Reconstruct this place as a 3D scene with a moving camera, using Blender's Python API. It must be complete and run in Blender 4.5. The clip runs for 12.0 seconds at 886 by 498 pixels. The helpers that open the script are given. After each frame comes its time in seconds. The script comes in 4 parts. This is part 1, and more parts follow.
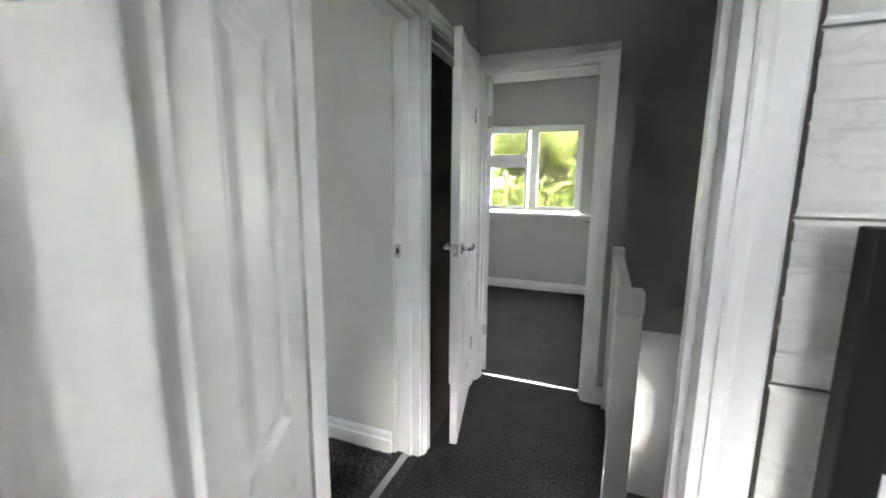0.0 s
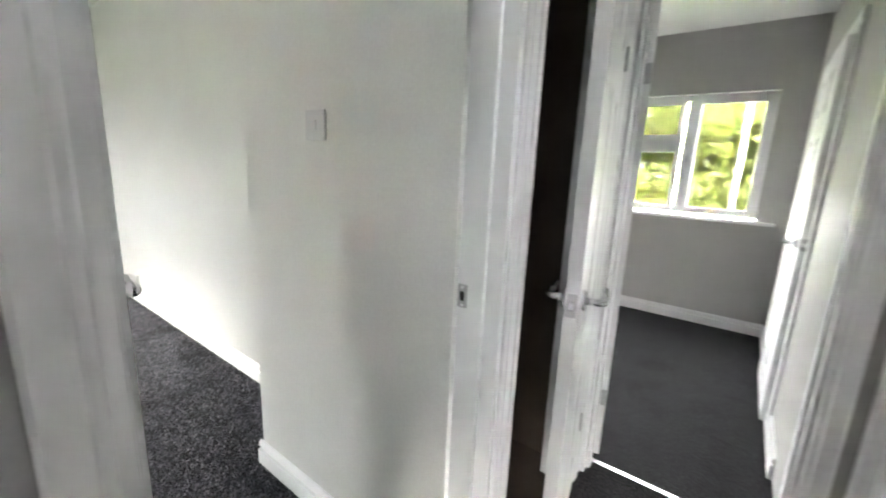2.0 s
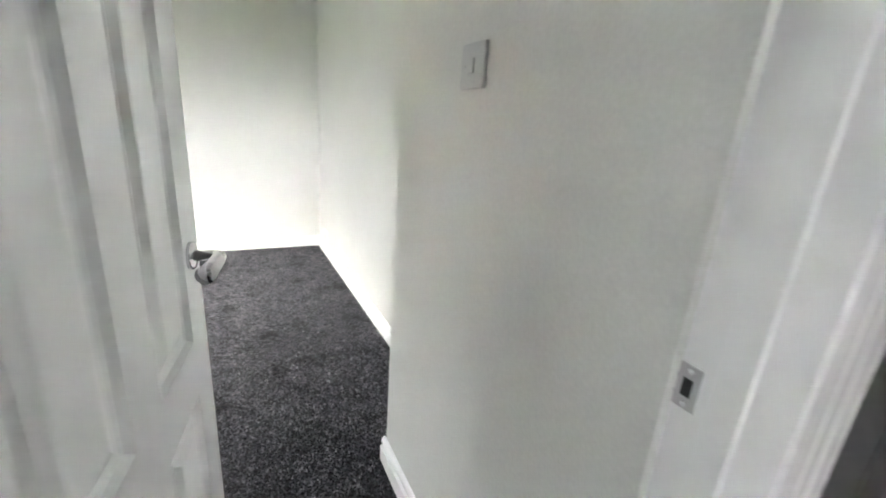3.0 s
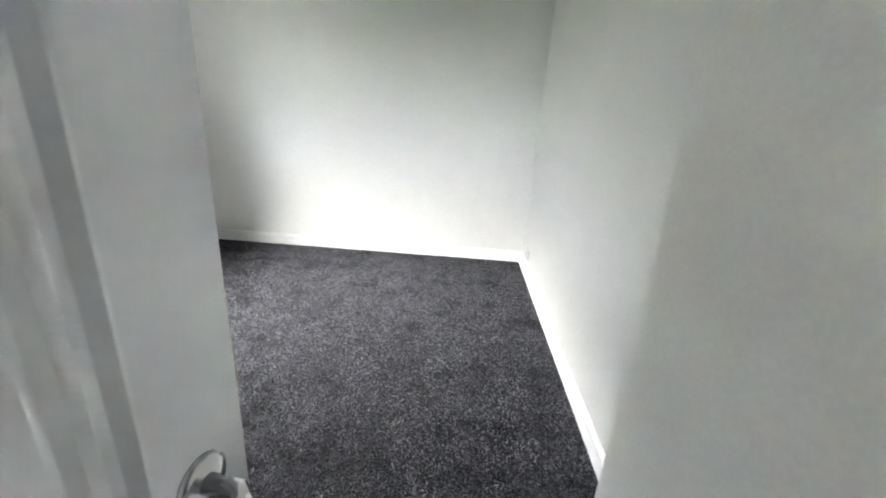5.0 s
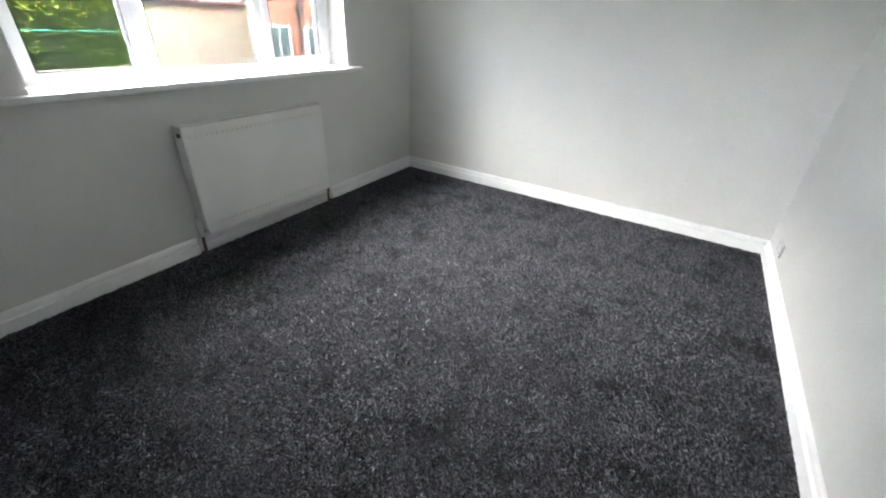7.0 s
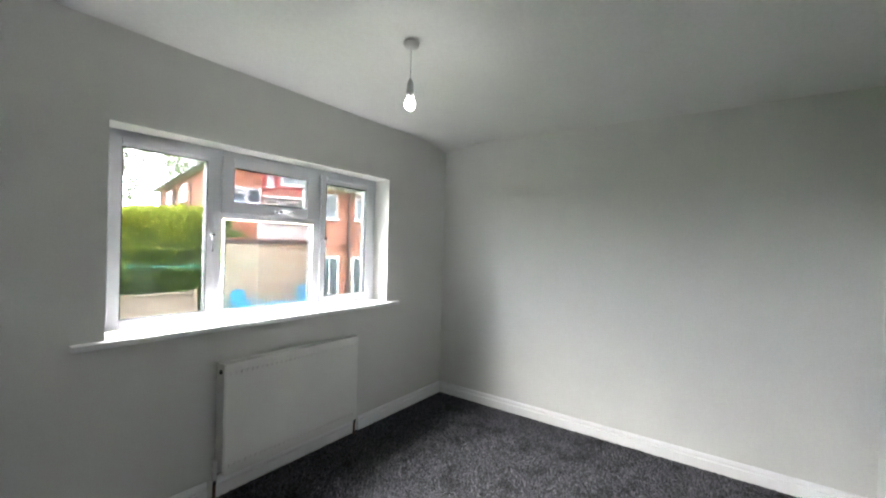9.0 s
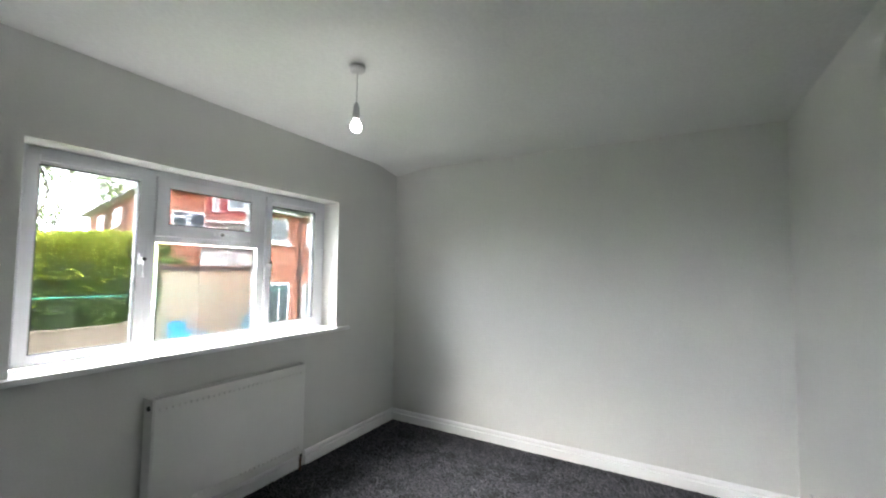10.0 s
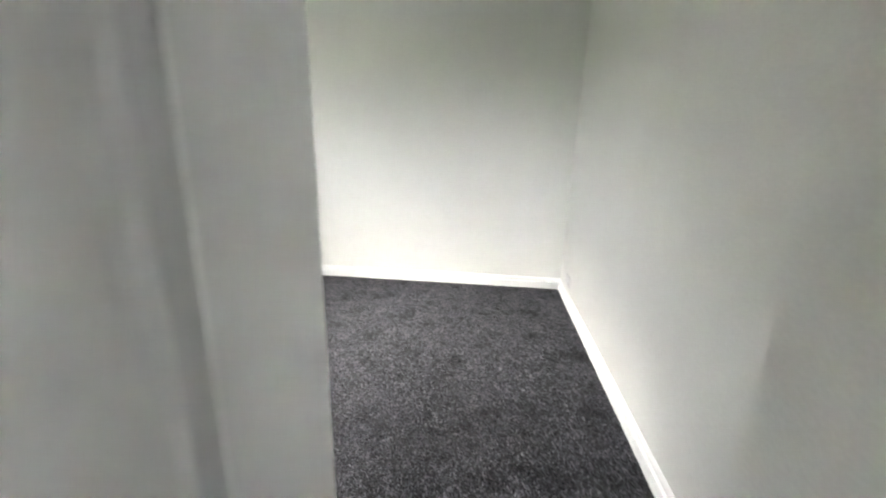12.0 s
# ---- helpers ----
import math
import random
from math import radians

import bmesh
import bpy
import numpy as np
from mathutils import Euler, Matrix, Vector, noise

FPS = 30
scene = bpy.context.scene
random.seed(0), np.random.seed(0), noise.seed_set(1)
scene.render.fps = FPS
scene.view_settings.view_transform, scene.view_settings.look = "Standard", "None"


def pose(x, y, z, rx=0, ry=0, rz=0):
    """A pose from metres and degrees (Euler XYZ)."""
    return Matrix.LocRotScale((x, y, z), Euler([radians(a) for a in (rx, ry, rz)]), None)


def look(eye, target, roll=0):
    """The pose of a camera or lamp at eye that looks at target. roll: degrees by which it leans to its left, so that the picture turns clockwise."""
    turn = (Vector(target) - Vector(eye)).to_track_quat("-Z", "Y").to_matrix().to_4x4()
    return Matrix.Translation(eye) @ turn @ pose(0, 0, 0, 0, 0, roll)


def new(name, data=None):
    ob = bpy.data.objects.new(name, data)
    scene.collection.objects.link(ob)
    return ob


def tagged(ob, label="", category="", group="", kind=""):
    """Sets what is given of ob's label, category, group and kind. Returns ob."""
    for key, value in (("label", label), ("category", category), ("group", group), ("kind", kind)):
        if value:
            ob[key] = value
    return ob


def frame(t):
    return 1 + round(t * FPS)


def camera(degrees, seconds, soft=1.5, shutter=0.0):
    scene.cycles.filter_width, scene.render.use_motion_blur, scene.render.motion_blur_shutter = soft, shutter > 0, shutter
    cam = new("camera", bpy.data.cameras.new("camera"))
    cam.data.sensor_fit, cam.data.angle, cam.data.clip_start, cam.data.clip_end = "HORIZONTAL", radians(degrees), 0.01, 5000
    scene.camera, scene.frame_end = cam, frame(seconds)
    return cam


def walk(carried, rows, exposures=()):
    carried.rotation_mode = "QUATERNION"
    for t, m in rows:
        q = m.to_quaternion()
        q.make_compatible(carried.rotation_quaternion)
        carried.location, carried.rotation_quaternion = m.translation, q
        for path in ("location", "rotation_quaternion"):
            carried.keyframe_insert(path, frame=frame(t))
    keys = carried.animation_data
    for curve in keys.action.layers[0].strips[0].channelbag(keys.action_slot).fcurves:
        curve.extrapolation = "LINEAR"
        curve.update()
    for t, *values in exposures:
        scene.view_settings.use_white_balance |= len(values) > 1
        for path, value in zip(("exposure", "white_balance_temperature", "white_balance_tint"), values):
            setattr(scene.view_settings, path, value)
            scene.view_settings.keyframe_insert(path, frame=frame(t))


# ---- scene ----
cam = camera(95.8, 12.0, soft=1.8, shutter=0.4)
PATH = [
    (0, (0.535, 0.127, 1.302), (-0.187, 1.963, 0.978), 0.5),
    (0.5, (0.486, 0.314, 1.305), (-0.162, 2.176, 0.969), 0.5),
    (1, (0.393, 0.544, 1.325), (-0.312, 2.383, 0.976), 0.7),
    (1.5, (0.319, 0.75, 1.33), (-0.587, 2.493, 0.955), 1.4),
    (2, (0.221, 0.913, 1.32), (-0.949, 2.48, 0.902), 2.4),
    (2.5, (0.065, 1.083, 1.3), (-1.389, 2.363, 0.802), 3.3),
    (3, (-0.072, 1.22, 1.285), (-1.759, 2.132, 0.716), 4.3),
    (3.2, (-0.117, 1.282, 1.281), (-1.881, 2.029, 0.706), 4.9),
    (4.8, (-0.605, 1.348, 1.372), (-2.495, 1.37, 0.718), 4.2),
    (5.2, (-0.7, 1.36, 1.344), (-2.58, 1.231, 0.673), 3.7),
    (5.5, (-0.803, 1.378, 1.352), (-2.647, 1.102, 0.627), 3.6),
    (6, (-0.951, 1.403, 1.328), (-2.674, 0.853, 0.473), 3.1),
    (6.5, (-1.012, 1.341, 1.281), (-2.577, 0.587, 0.29), 2.6),
    (6.7, (-1.034, 1.33, 1.301), (-2.533, 0.511, 0.262), 2.3),
    (8.3, (-1.093, 1.337, 1.403), (-2.678, 0.172, 1.038), 1.8),
    (8.5, (-1.063, 1.305, 1.438), (-2.674, 0.148, 1.178), 2.0),
    (9, (-1.061, 1.308, 1.476), (-2.685, 0.141, 1.458), 1.7),
    (9.5, (-1.068, 1.337, 1.46), (-2.728, 0.23, 1.596), 0.8),
    (10, (-1.077, 1.349, 1.459), (-2.815, 0.365, 1.567), 0.8),
    (10.5, (-1.04, 1.276, 1.452), (-2.867, 0.467, 1.364), 1.3),
    (11, (-1.002, 1.282, 1.425), (-2.855, 0.599, 1.111), 1.6),
    (11.5, (-0.9, 1.317, 1.388), (-2.775, 0.811, 0.91), 1.5),
    (12, (-0.711, 1.261, 1.366), (-2.626, 1.074, 0.821), 1.5),
]
walk(cam, [(t, look(e, g, r)) for t, e, g, r in PATH],
     exposures=[(0.0, 7.15, 6400, 10), (1.0, 7.5, 6550, 10), (2.5, 7.4, 6650, 10), (3.2, 7.35, 6600, 10), (4.8, 7.15, 6400, 10), (5.5, 6.75, 6250, 10), (6.7, 6.6, 6250, 10), (8.5, 6.3, 6350, 10), (10.5, 6.2, 6350, 10), (11.3, 6.3, 6400, 10), (12.0, 6.9, 6650, 10)])

# ---- world and sun ----
SUN_TRAVEL = Vector((-0.26, 0.80, -1.0)).normalized()
world = bpy.data.worlds.new("sky")
scene.world = world
world.use_nodes = True
wt = world.node_tree
sky = wt.nodes.new("ShaderNodeTexSky")
sky.sky_type = "NISHITA"
sky.sun_disc = False
sky.sun_elevation = math.asin(-SUN_TRAVEL.z)
sky.sun_rotation = math.atan2(-SUN_TRAVEL.x, -SUN_TRAVEL.y)
sky.air_density, sky.dust_density, sky.ozone_density = 1.0, 8.0, 1.0
wt.nodes["Background"].inputs["Strength"].default_value = 0.15
haze = wt.nodes.new("ShaderNodeHueSaturation")
haze.inputs["Saturation"].default_value = 0.40
wt.links.new(sky.outputs["Color"], haze.inputs["Color"])
cloud = wt.nodes.new("ShaderNodeMix")
cloud.data_type = "RGBA"
cloud.inputs["Factor"].default_value = 0.6
cloud.inputs["B"].default_value = (38.0, 38.1, 38.5, 1)
wt.links.new(haze.outputs["Color"], cloud.inputs["A"])
wt.links.new(cloud.outputs["Result"], wt.nodes["Background"].inputs["Color"])
sun_data = bpy.data.lights.new("sun", "SUN")
sun_data.energy = 0.9
sun_data.angle = radians(58)
sun_data.color = (1.0, 0.95, 0.88)
sun = new("sun", sun_data)
sun.matrix_world = look((0, -20, 30), Vector((0, -20, 30)) + SUN_TRAVEL)

# ---- materials ----


def base_mat(name, rgb, rough=0.5, metal=0.0, spec=0.5):
    m = bpy.data.materials.new(name)
    m.use_nodes = True
    b = m.node_tree.nodes["Principled BSDF"]
    b.inputs["Base Color"].default_value = (*rgb, 1)
    b.inputs["Roughness"].default_value = rough
    b.inputs["Metallic"].default_value = metal
    b.inputs["Specular IOR Level"].default_value = spec
    return m, m.node_tree, b


def noise_node(nt, scale, detail=4.0, rough=0.55, stretch=None, object_space=False):
    tc = nt.nodes.new("ShaderNodeTexCoord")
    out = tc.outputs["Object"]
    if stretch:
        mp = nt.nodes.new("ShaderNodeMapping")
        mp.inputs["Scale"].default_value = stretch
        nt.links.new(out, mp.inputs["Vector"])
        out = mp.outputs["Vector"]
    n = nt.nodes.new("ShaderNodeTexNoise")
    n.inputs["Scale"].default_value = scale
    n.inputs["Detail"].default_value = detail
    n.inputs["Roughness"].default_value = rough
    nt.links.new(out, n.inputs["Vector"])
    return n


def ramp(nt, src, stops):
    r = nt.nodes.new("ShaderNodeValToRGB")
    el = r.color_ramp.elements
    el[0].position, el[0].color = stops[0][0], (*stops[0][1], 1)
    el[1].position, el[1].color = stops[-1][0], (*stops[-1][1], 1)
    for p, c in stops[1:-1]:
        e = el.new(p)
        e.color = (*c, 1)
    nt.links.new(src, r.inputs["Fac"])
    return r


def mixed(nt, a, b, fac, mode="MULTIPLY"):
    mx = nt.nodes.new("ShaderNodeMix")
    mx.data_type, mx.blend_type = "RGBA", mode
    mx.inputs["Factor"].default_value = fac
    nt.links.new(a, mx.inputs["A"])
    nt.links.new(b, mx.inputs["B"])
    return mx.outputs["Result"]


def bump(nt, bsdf, src, strength, dist):
    bp = nt.nodes.new("ShaderNodeBump")
    bp.inputs["Strength"].default_value = strength
    bp.inputs["Distance"].default_value = dist
    nt.links.new(src, bp.inputs["Height"])
    nt.links.new(bp.outputs["Normal"], bsdf.inputs["Normal"])


def varied(name, lo, hi, rough, big=1.2, fine=180.0, bump_s=0.15, bump_d=0.002, metal=0.0, spec=0.5, grain=0.93):
    """A surface whose colour drifts between lo and hi, with a fine relief."""
    m, nt, b = base_mat(name, hi, rough, metal, spec)
    n1 = noise_node(nt, big, 5)
    n2 = noise_node(nt, fine, 3)
    r1 = ramp(nt, n1.outputs["Fac"], [(0.3, lo), (0.7, hi)])
    r2 = ramp(nt, n2.outputs["Fac"], [(0.3, (grain,) * 3), (0.7, (1.0,) * 3)])
    nt.links.new(mixed(nt, r1.outputs["Color"], r2.outputs["Color"], 1.0), b.inputs["Base Color"])
    bump(nt, b, n2.outputs["Fac"], bump_s, bump_d)
    return m


WALL_CREAM = varied("wall_paint_warm_white", (0.68, 0.678, 0.655), (0.725, 0.723, 0.70), 0.5, 1.5, 120, 0.06, 0.0015)
WALL_GREY = varied("wall_paint_grey", (0.43, 0.425, 0.41), (0.48, 0.475, 0.46), 0.6, 1.5, 120, 0.12, 0.002)
CEILING = varied("ceiling_paint", (0.74, 0.74, 0.73), (0.80, 0.80, 0.79), 0.8, 1.0, 60, 0.15, 0.003)
GLOSS = varied("white_gloss_paint", (0.81, 0.81, 0.82), (0.86, 0.86, 0.87), 0.30, 2.0, 25, 0.015, 0.0004, grain=0.995)
UPVC = varied("white_upvc", (0.62, 0.63, 0.67), (0.68, 0.69, 0.73), 0.3, 4.0, 60, 0.01, 0.0003, grain=0.985)
ENAMEL = varied("radiator_enamel", (0.74, 0.74, 0.72), (0.79, 0.79, 0.77), 0.32, 3.0, 60, 0.02, 0.0003, grain=0.985)
CHROME = base_mat("chrome", (0.75, 0.75, 0.77), 0.16, 1.0)[0]
STEEL = base_mat("brushed_steel", (0.50, 0.50, 0.51), 0.35, 1.0)[0]
COPPER = varied("tarnished_copper", (0.12, 0.07, 0.05), (0.22, 0.14, 0.10), 0.4, 30, 200, 0.1, 0.001, 0.8)
BLACK_METAL = varied("matt_black_metal", (0.004, 0.004, 0.005), (0.007, 0.007, 0.008), 0.5, 6, 200, 0.05, 0.001, 0.0, 0.2)
BLACK_RUBBER = base_mat("black_gasket", (0.015, 0.015, 0.016), 0.6)[0]
WHITE_PLASTIC = varied("white_plastic", (0.58, 0.58, 0.58), (0.62, 0.62, 0.62), 0.3, 8, 200, 0.02, 0.0005)
# Near-black brown that puts the closed cupboard's shade into its surfaces.
CUPBOARD_SHADE = varied("cupboard_shade_brown", (0.035, 0.026, 0.02), (0.06, 0.045, 0.035), 0.8, 3, 60, 0.3, 0.004)


def carpet_mat(name, k):
    m, nt, b = base_mat(name, (0.03, 0.03, 0.035), 0.95, 0.0, 0.1)
    b.inputs["Sheen Weight"].default_value = 0.08
    b.inputs["Sheen Roughness"].default_value = 0.5
    big = noise_node(nt, 5.0, 6, 0.65)
    tuft = noise_node(nt, 105.0, 4, 0.75)
    vor = nt.nodes.new("ShaderNodeTexVoronoi")
    vor.inputs["Scale"].default_value = 130.0
    tc = nt.nodes.new("ShaderNodeTexCoord")
    nt.links.new(tc.outputs["Object"], vor.inputs["Vector"])
    r1 = ramp(nt, big.outputs["Fac"], [(0.34, (0.45,) * 3), (0.46, (0.85,) * 3), (0.64, (1.0,) * 3)])
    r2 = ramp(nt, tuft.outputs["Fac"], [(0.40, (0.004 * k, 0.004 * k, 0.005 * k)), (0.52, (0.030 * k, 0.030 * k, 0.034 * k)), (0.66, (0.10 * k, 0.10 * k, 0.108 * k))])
    nt.links.new(mixed(nt, r2.outputs["Color"], r1.outputs["Color"], 1.0), b.inputs["Base Color"])
    ad = nt.nodes.new("ShaderNodeMath")
    ad.operation = "SUBTRACT"
    nt.links.new(tuft.outputs["Fac"], ad.inputs[0])
    nt.links.new(vor.outputs["Distance"], ad.inputs[1])
    bump(nt, b, ad.outputs[0], 0.9, 0.006)
    return m


# Same carpet twice: the bedroom copy has window light lifted into its colour.
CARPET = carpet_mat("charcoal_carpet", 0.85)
CARPET_BRIGHTER = carpet_mat("brighter_charcoal_carpet", 1.6)


def tuft_mat():
    m, nt, b = base_mat("charcoal_carpet_tufts", (0.03, 0.03, 0.035), 0.95, 0.0, 0.1)
    g = nt.nodes.new("ShaderNodeNewGeometry")
    r = ramp(nt, g.outputs["Random Per Island"], [(0.0, (0.014, 0.014, 0.016)), (0.4, (0.080, 0.081, 0.091)), (0.8, (0.165, 0.167, 0.186)), (1.0, (0.23, 0.23, 0.256))])
    big = noise_node(nt, 5.0, 6, 0.65)
    r1 = ramp(nt, big.outputs["Fac"], [(0.34, (0.5,) * 3), (0.46, (0.88,) * 3), (0.62, (1.0,) * 3)])
    nt.links.new(mixed(nt, r.outputs["Color"], r1.outputs["Color"], 1.0), b.inputs["Base Color"])
    return m


TUFT = tuft_mat()


# Transparent colour is darkened so the bright outdoors looks dimmer through the panes.
def glass_mat(name="dimming_window_glass", tint=(0.165, 0.17, 0.172)):
    m = bpy.data.materials.new(name)
    m.use_nodes = True
    nt = m.node_tree
    nt.nodes.clear()
    out = nt.nodes.new("ShaderNodeOutputMaterial")
    mix = nt.nodes.new("ShaderNodeMixShader")
    tr = nt.nodes.new("ShaderNodeBsdfTransparent")
    gl = nt.nodes.new("ShaderNodeBsdfGlossy")
    lw = nt.nodes.new("ShaderNodeLayerWeight")
    lw.inputs["Blend"].default_value = 0.5
    pw = nt.nodes.new("ShaderNodeMath")
    pw.operation = "POWER"
    pw.inputs[1].default_value = 5.0
    fr = nt.nodes.new("ShaderNodeMath")
    fr.operation = "MULTIPLY_ADD"
    fr.inputs[1].default_value, fr.inputs[2].default_value = 0.95, 0.035
    nt.links.new(lw.outputs["Facing"], pw.inputs[0])
    nt.links.new(pw.outputs[0], fr.inputs[0])
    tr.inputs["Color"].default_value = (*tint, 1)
    gl.inputs["Roughness"].default_value = 0.02
    nt.links.new(fr.outputs[0], mix.inputs[0])
    nt.links.new(tr.outputs[0], mix.inputs[1])
    nt.links.new(gl.outputs[0], mix.inputs[2])
    nt.links.new(mix.outputs[0], out.inputs[0])
    return m


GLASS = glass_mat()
GLASS_FRONT = glass_mat("dimming_front_glass", (0.17, 0.174, 0.17))


def brick_wall_mat(name, a, b_, mortar, axis="x"):
    m, nt, b = base_mat(name, a, 0.85)
    tc = nt.nodes.new("ShaderNodeTexCoord")
    sep = nt.nodes.new("ShaderNodeSeparateXYZ")
    com = nt.nodes.new("ShaderNodeCombineXYZ")
    nt.links.new(tc.outputs["Object"], sep.inputs[0])
    nt.links.new(sep.outputs["X" if axis == "x" else "Y"], com.inputs[0])
    nt.links.new(sep.outputs["Z"], com.inputs[1])
    br = nt.nodes.new("ShaderNodeTexBrick")
    br.inputs["Scale"].default_value = 1.0
    br.inputs["Brick Width"].default_value = 0.225
    br.inputs["Row Height"].default_value = 0.075
    br.inputs["Mortar Size"].default_value = 0.008
    br.inputs["Color1"].default_value = (*a, 1)
    br.inputs["Color2"].default_value = (*b_, 1)
    br.inputs["Mortar"].default_value = (*mortar, 1)
    nt.links.new(com.outputs[0], br.inputs["Vector"])
    n = noise_node(nt, 0.9, 6, 0.7)
    r = ramp(nt, n.outputs["Fac"], [(0.3, (0.75, 0.72, 0.7)), (0.6, (1, 1, 1)), (0.78, (1.0, 1.0, 1.0))])
    nt.links.new(mixed(nt, br.outputs["Color"], r.outputs["Color"], 1.0), b.inputs["Base Color"])
    bump(nt, b, br.outputs["Fac"], -0.5, 0.006)
    return m


BRICK_X = brick_wall_mat("red_brick_a", (0.30, 0.085, 0.045), (0.36, 0.12, 0.065), (0.28, 0.21, 0.17), "x")
BRICK_Y = brick_wall_mat("red_brick_b", (0.30, 0.085, 0.045), (0.36, 0.12, 0.065), (0.28, 0.21, 0.17), "y")
RENDER_CREAM = varied("cream_render", (0.44, 0.40, 0.30), (0.52, 0.48, 0.37), 0.9, 1.0, 30, 0.4, 0.006)
ROOF_TILE = varied("red_clay_tile", (0.16, 0.05, 0.04), (0.25, 0.085, 0.06), 0.8, 3, 20, 0.4, 0.01)
TILE_HUNG = varied("hung_tile_red", (0.22, 0.035, 0.035), (0.30, 0.06, 0.055), 0.7, 3, 20, 0.4, 0.01)
BLACK_PLASTIC = base_mat("black_drainpipe_plastic", (0.02, 0.02, 0.022), 0.4)[0]
LEAD = varied("dark_roof_felt", (0.05, 0.05, 0.055), (0.09, 0.09, 0.095), 0.8, 3, 20, 0.2, 0.01)
FENCE_WOOD = varied("weathered_fence_timber", (0.16, 0.12, 0.09), (0.28, 0.22, 0.17), 0.85, 3, 50, 0.4, 0.006)
BLUE = varied("sky_blue_paint", (0.02, 0.32, 0.62), (0.03, 0.38, 0.70), 0.5, 3, 50, 0.1, 0.002)
GRASS = varied("lawn_grass", (0.04, 0.07, 0.015), (0.09, 0.13, 0.03), 0.9, 0.8, 40, 0.6, 0.03)
PAVING = varied("garden_paving", (0.20, 0.18, 0.16), (0.30, 0.28, 0.25), 0.9, 1.0, 20, 0.3, 0.01)
WHITE_FAR = varied("white_painted_render", (0.62, 0.62, 0.62), (0.70, 0.70, 0.70), 0.8, 1.0, 30, 0.2, 0.004)
DARK_GLASS = base_mat("far_window_glass", (0.05, 0.06, 0.07), 0.08)[0]
BARK = varied("tree_bark", (0.07, 0.06, 0.05), (0.20, 0.18, 0.15), 0.9, 4, 30, 0.6, 0.02)
TEAL_LINE = base_mat("teal_washing_line", (0.03, 0.35, 0.27), 0.5)[0]


def leaf_mat(name, lo, hi):
    m, nt, b = base_mat(name, hi, 0.6)
    g = nt.nodes.new("ShaderNodeNewGeometry")
    r = ramp(nt, g.outputs["Random Per Island"], [(0.0, lo), (1.0, hi)])
    nt.links.new(r.outputs["Color"], b.inputs["Base Color"])
    tr = nt.nodes.new("ShaderNodeBsdfTranslucent")
    nt.links.new(r.outputs["Color"], tr.inputs["Color"])
    mix = nt.nodes.new("ShaderNodeMixShader")
    mix.inputs[0].default_value = 0.35
    out = nt.nodes["Material Output"]
    nt.links.new(b.outputs[0], mix.inputs[1])
    nt.links.new(tr.outputs[0], mix.inputs[2])
    nt.links.new(mix.outputs[0], out.inputs[0])
    return m


HEDGE_LEAF = leaf_mat("hedge_foliage", (0.035, 0.075, 0.012), (0.11, 0.17, 0.025))
HEDGE_TIP = leaf_mat("hedge_new_growth", (0.22, 0.27, 0.02), (0.38, 0.40, 0.04))
TREE_LEAF = leaf_mat("tree_foliage", (0.12, 0.17, 0.04), (0.42, 0.42, 0.13))
BIRCH_LEAF = leaf_mat("birch_foliage", (0.09, 0.14, 0.03), (0.22, 0.27, 0.08))

# ---- building helpers ----


def part(name, bm, material, parent=None, label="", smooth=False):
    me = bpy.data.meshes.new(name)
    bm.to_mesh(me)
    bm.free()
    for m in material if isinstance(material, (list, tuple)) else [material]:
        me.materials.append(m)
    if smooth:
        for p in me.polygons:
            p.use_smooth = True
    ob = new(name, me)
    if parent is not None:
        ob.parent = parent
    if label:
        tagged(ob, label=label)
    return ob


def thing(name, label, category, at=None, group=""):
    ob = new(name)
    ob.empty_display_size = 0.05
    if at is not None:
        ob.matrix_world = at
    return tagged(ob, label, category, group)


def struct(name, bm, material, label, category):
    return tagged(part(name, bm, material), label, category, kind="structure")


def box(bm, x0, x1, y0, y1, z0, z1, bev=0.0, mi=0):
    x0, x1, y0, y1, z0, z1 = min(x0, x1), max(x0, x1), min(y0, y1), max(y0, y1), min(z0, z1), max(z0, z1)
    vs = [bm.verts.new((x, y, z)) for x in (x0, x1) for y in (y0, y1) for z in (z0, z1)]
    fs = []
    for idx in ((0, 1, 3, 2), (4, 6, 7, 5), (0, 4, 5, 1), (2, 3, 7, 6), (0, 2, 6, 4), (1, 5, 7, 3)):
        f = bm.faces.new([vs[i] for i in idx])
        f.material_index = mi
        fs.append(f)
    if bev:
        es = list({e for f in fs for e in f.edges})
        r = bmesh.ops.bevel(bm, geom=es, offset=bev, segments=2, affect="EDGES", profile=0.6)
        for f in r["faces"]:
            f.material_index = mi
    return bm


def boxbm(*a, **k):
    return box(bmesh.new(), *a, **k)


def rod(bm, a, b, r, seg=12, r2=None, mi=0):
    a, b = Vector(a), Vector(b)
    d = b - a
    q = d.to_track_quat("Z", "Y").to_matrix().to_4x4()
    m = Matrix.Translation((a + b) / 2) @ q
    got = bmesh.ops.create_cone(bm, cap_ends=True, segments=seg, radius1=r, radius2=r if r2 is None else r2, depth=d.length, matrix=m)
    for v in got["verts"]:
        for f in v.link_faces:
            f.material_index = mi
    return bm


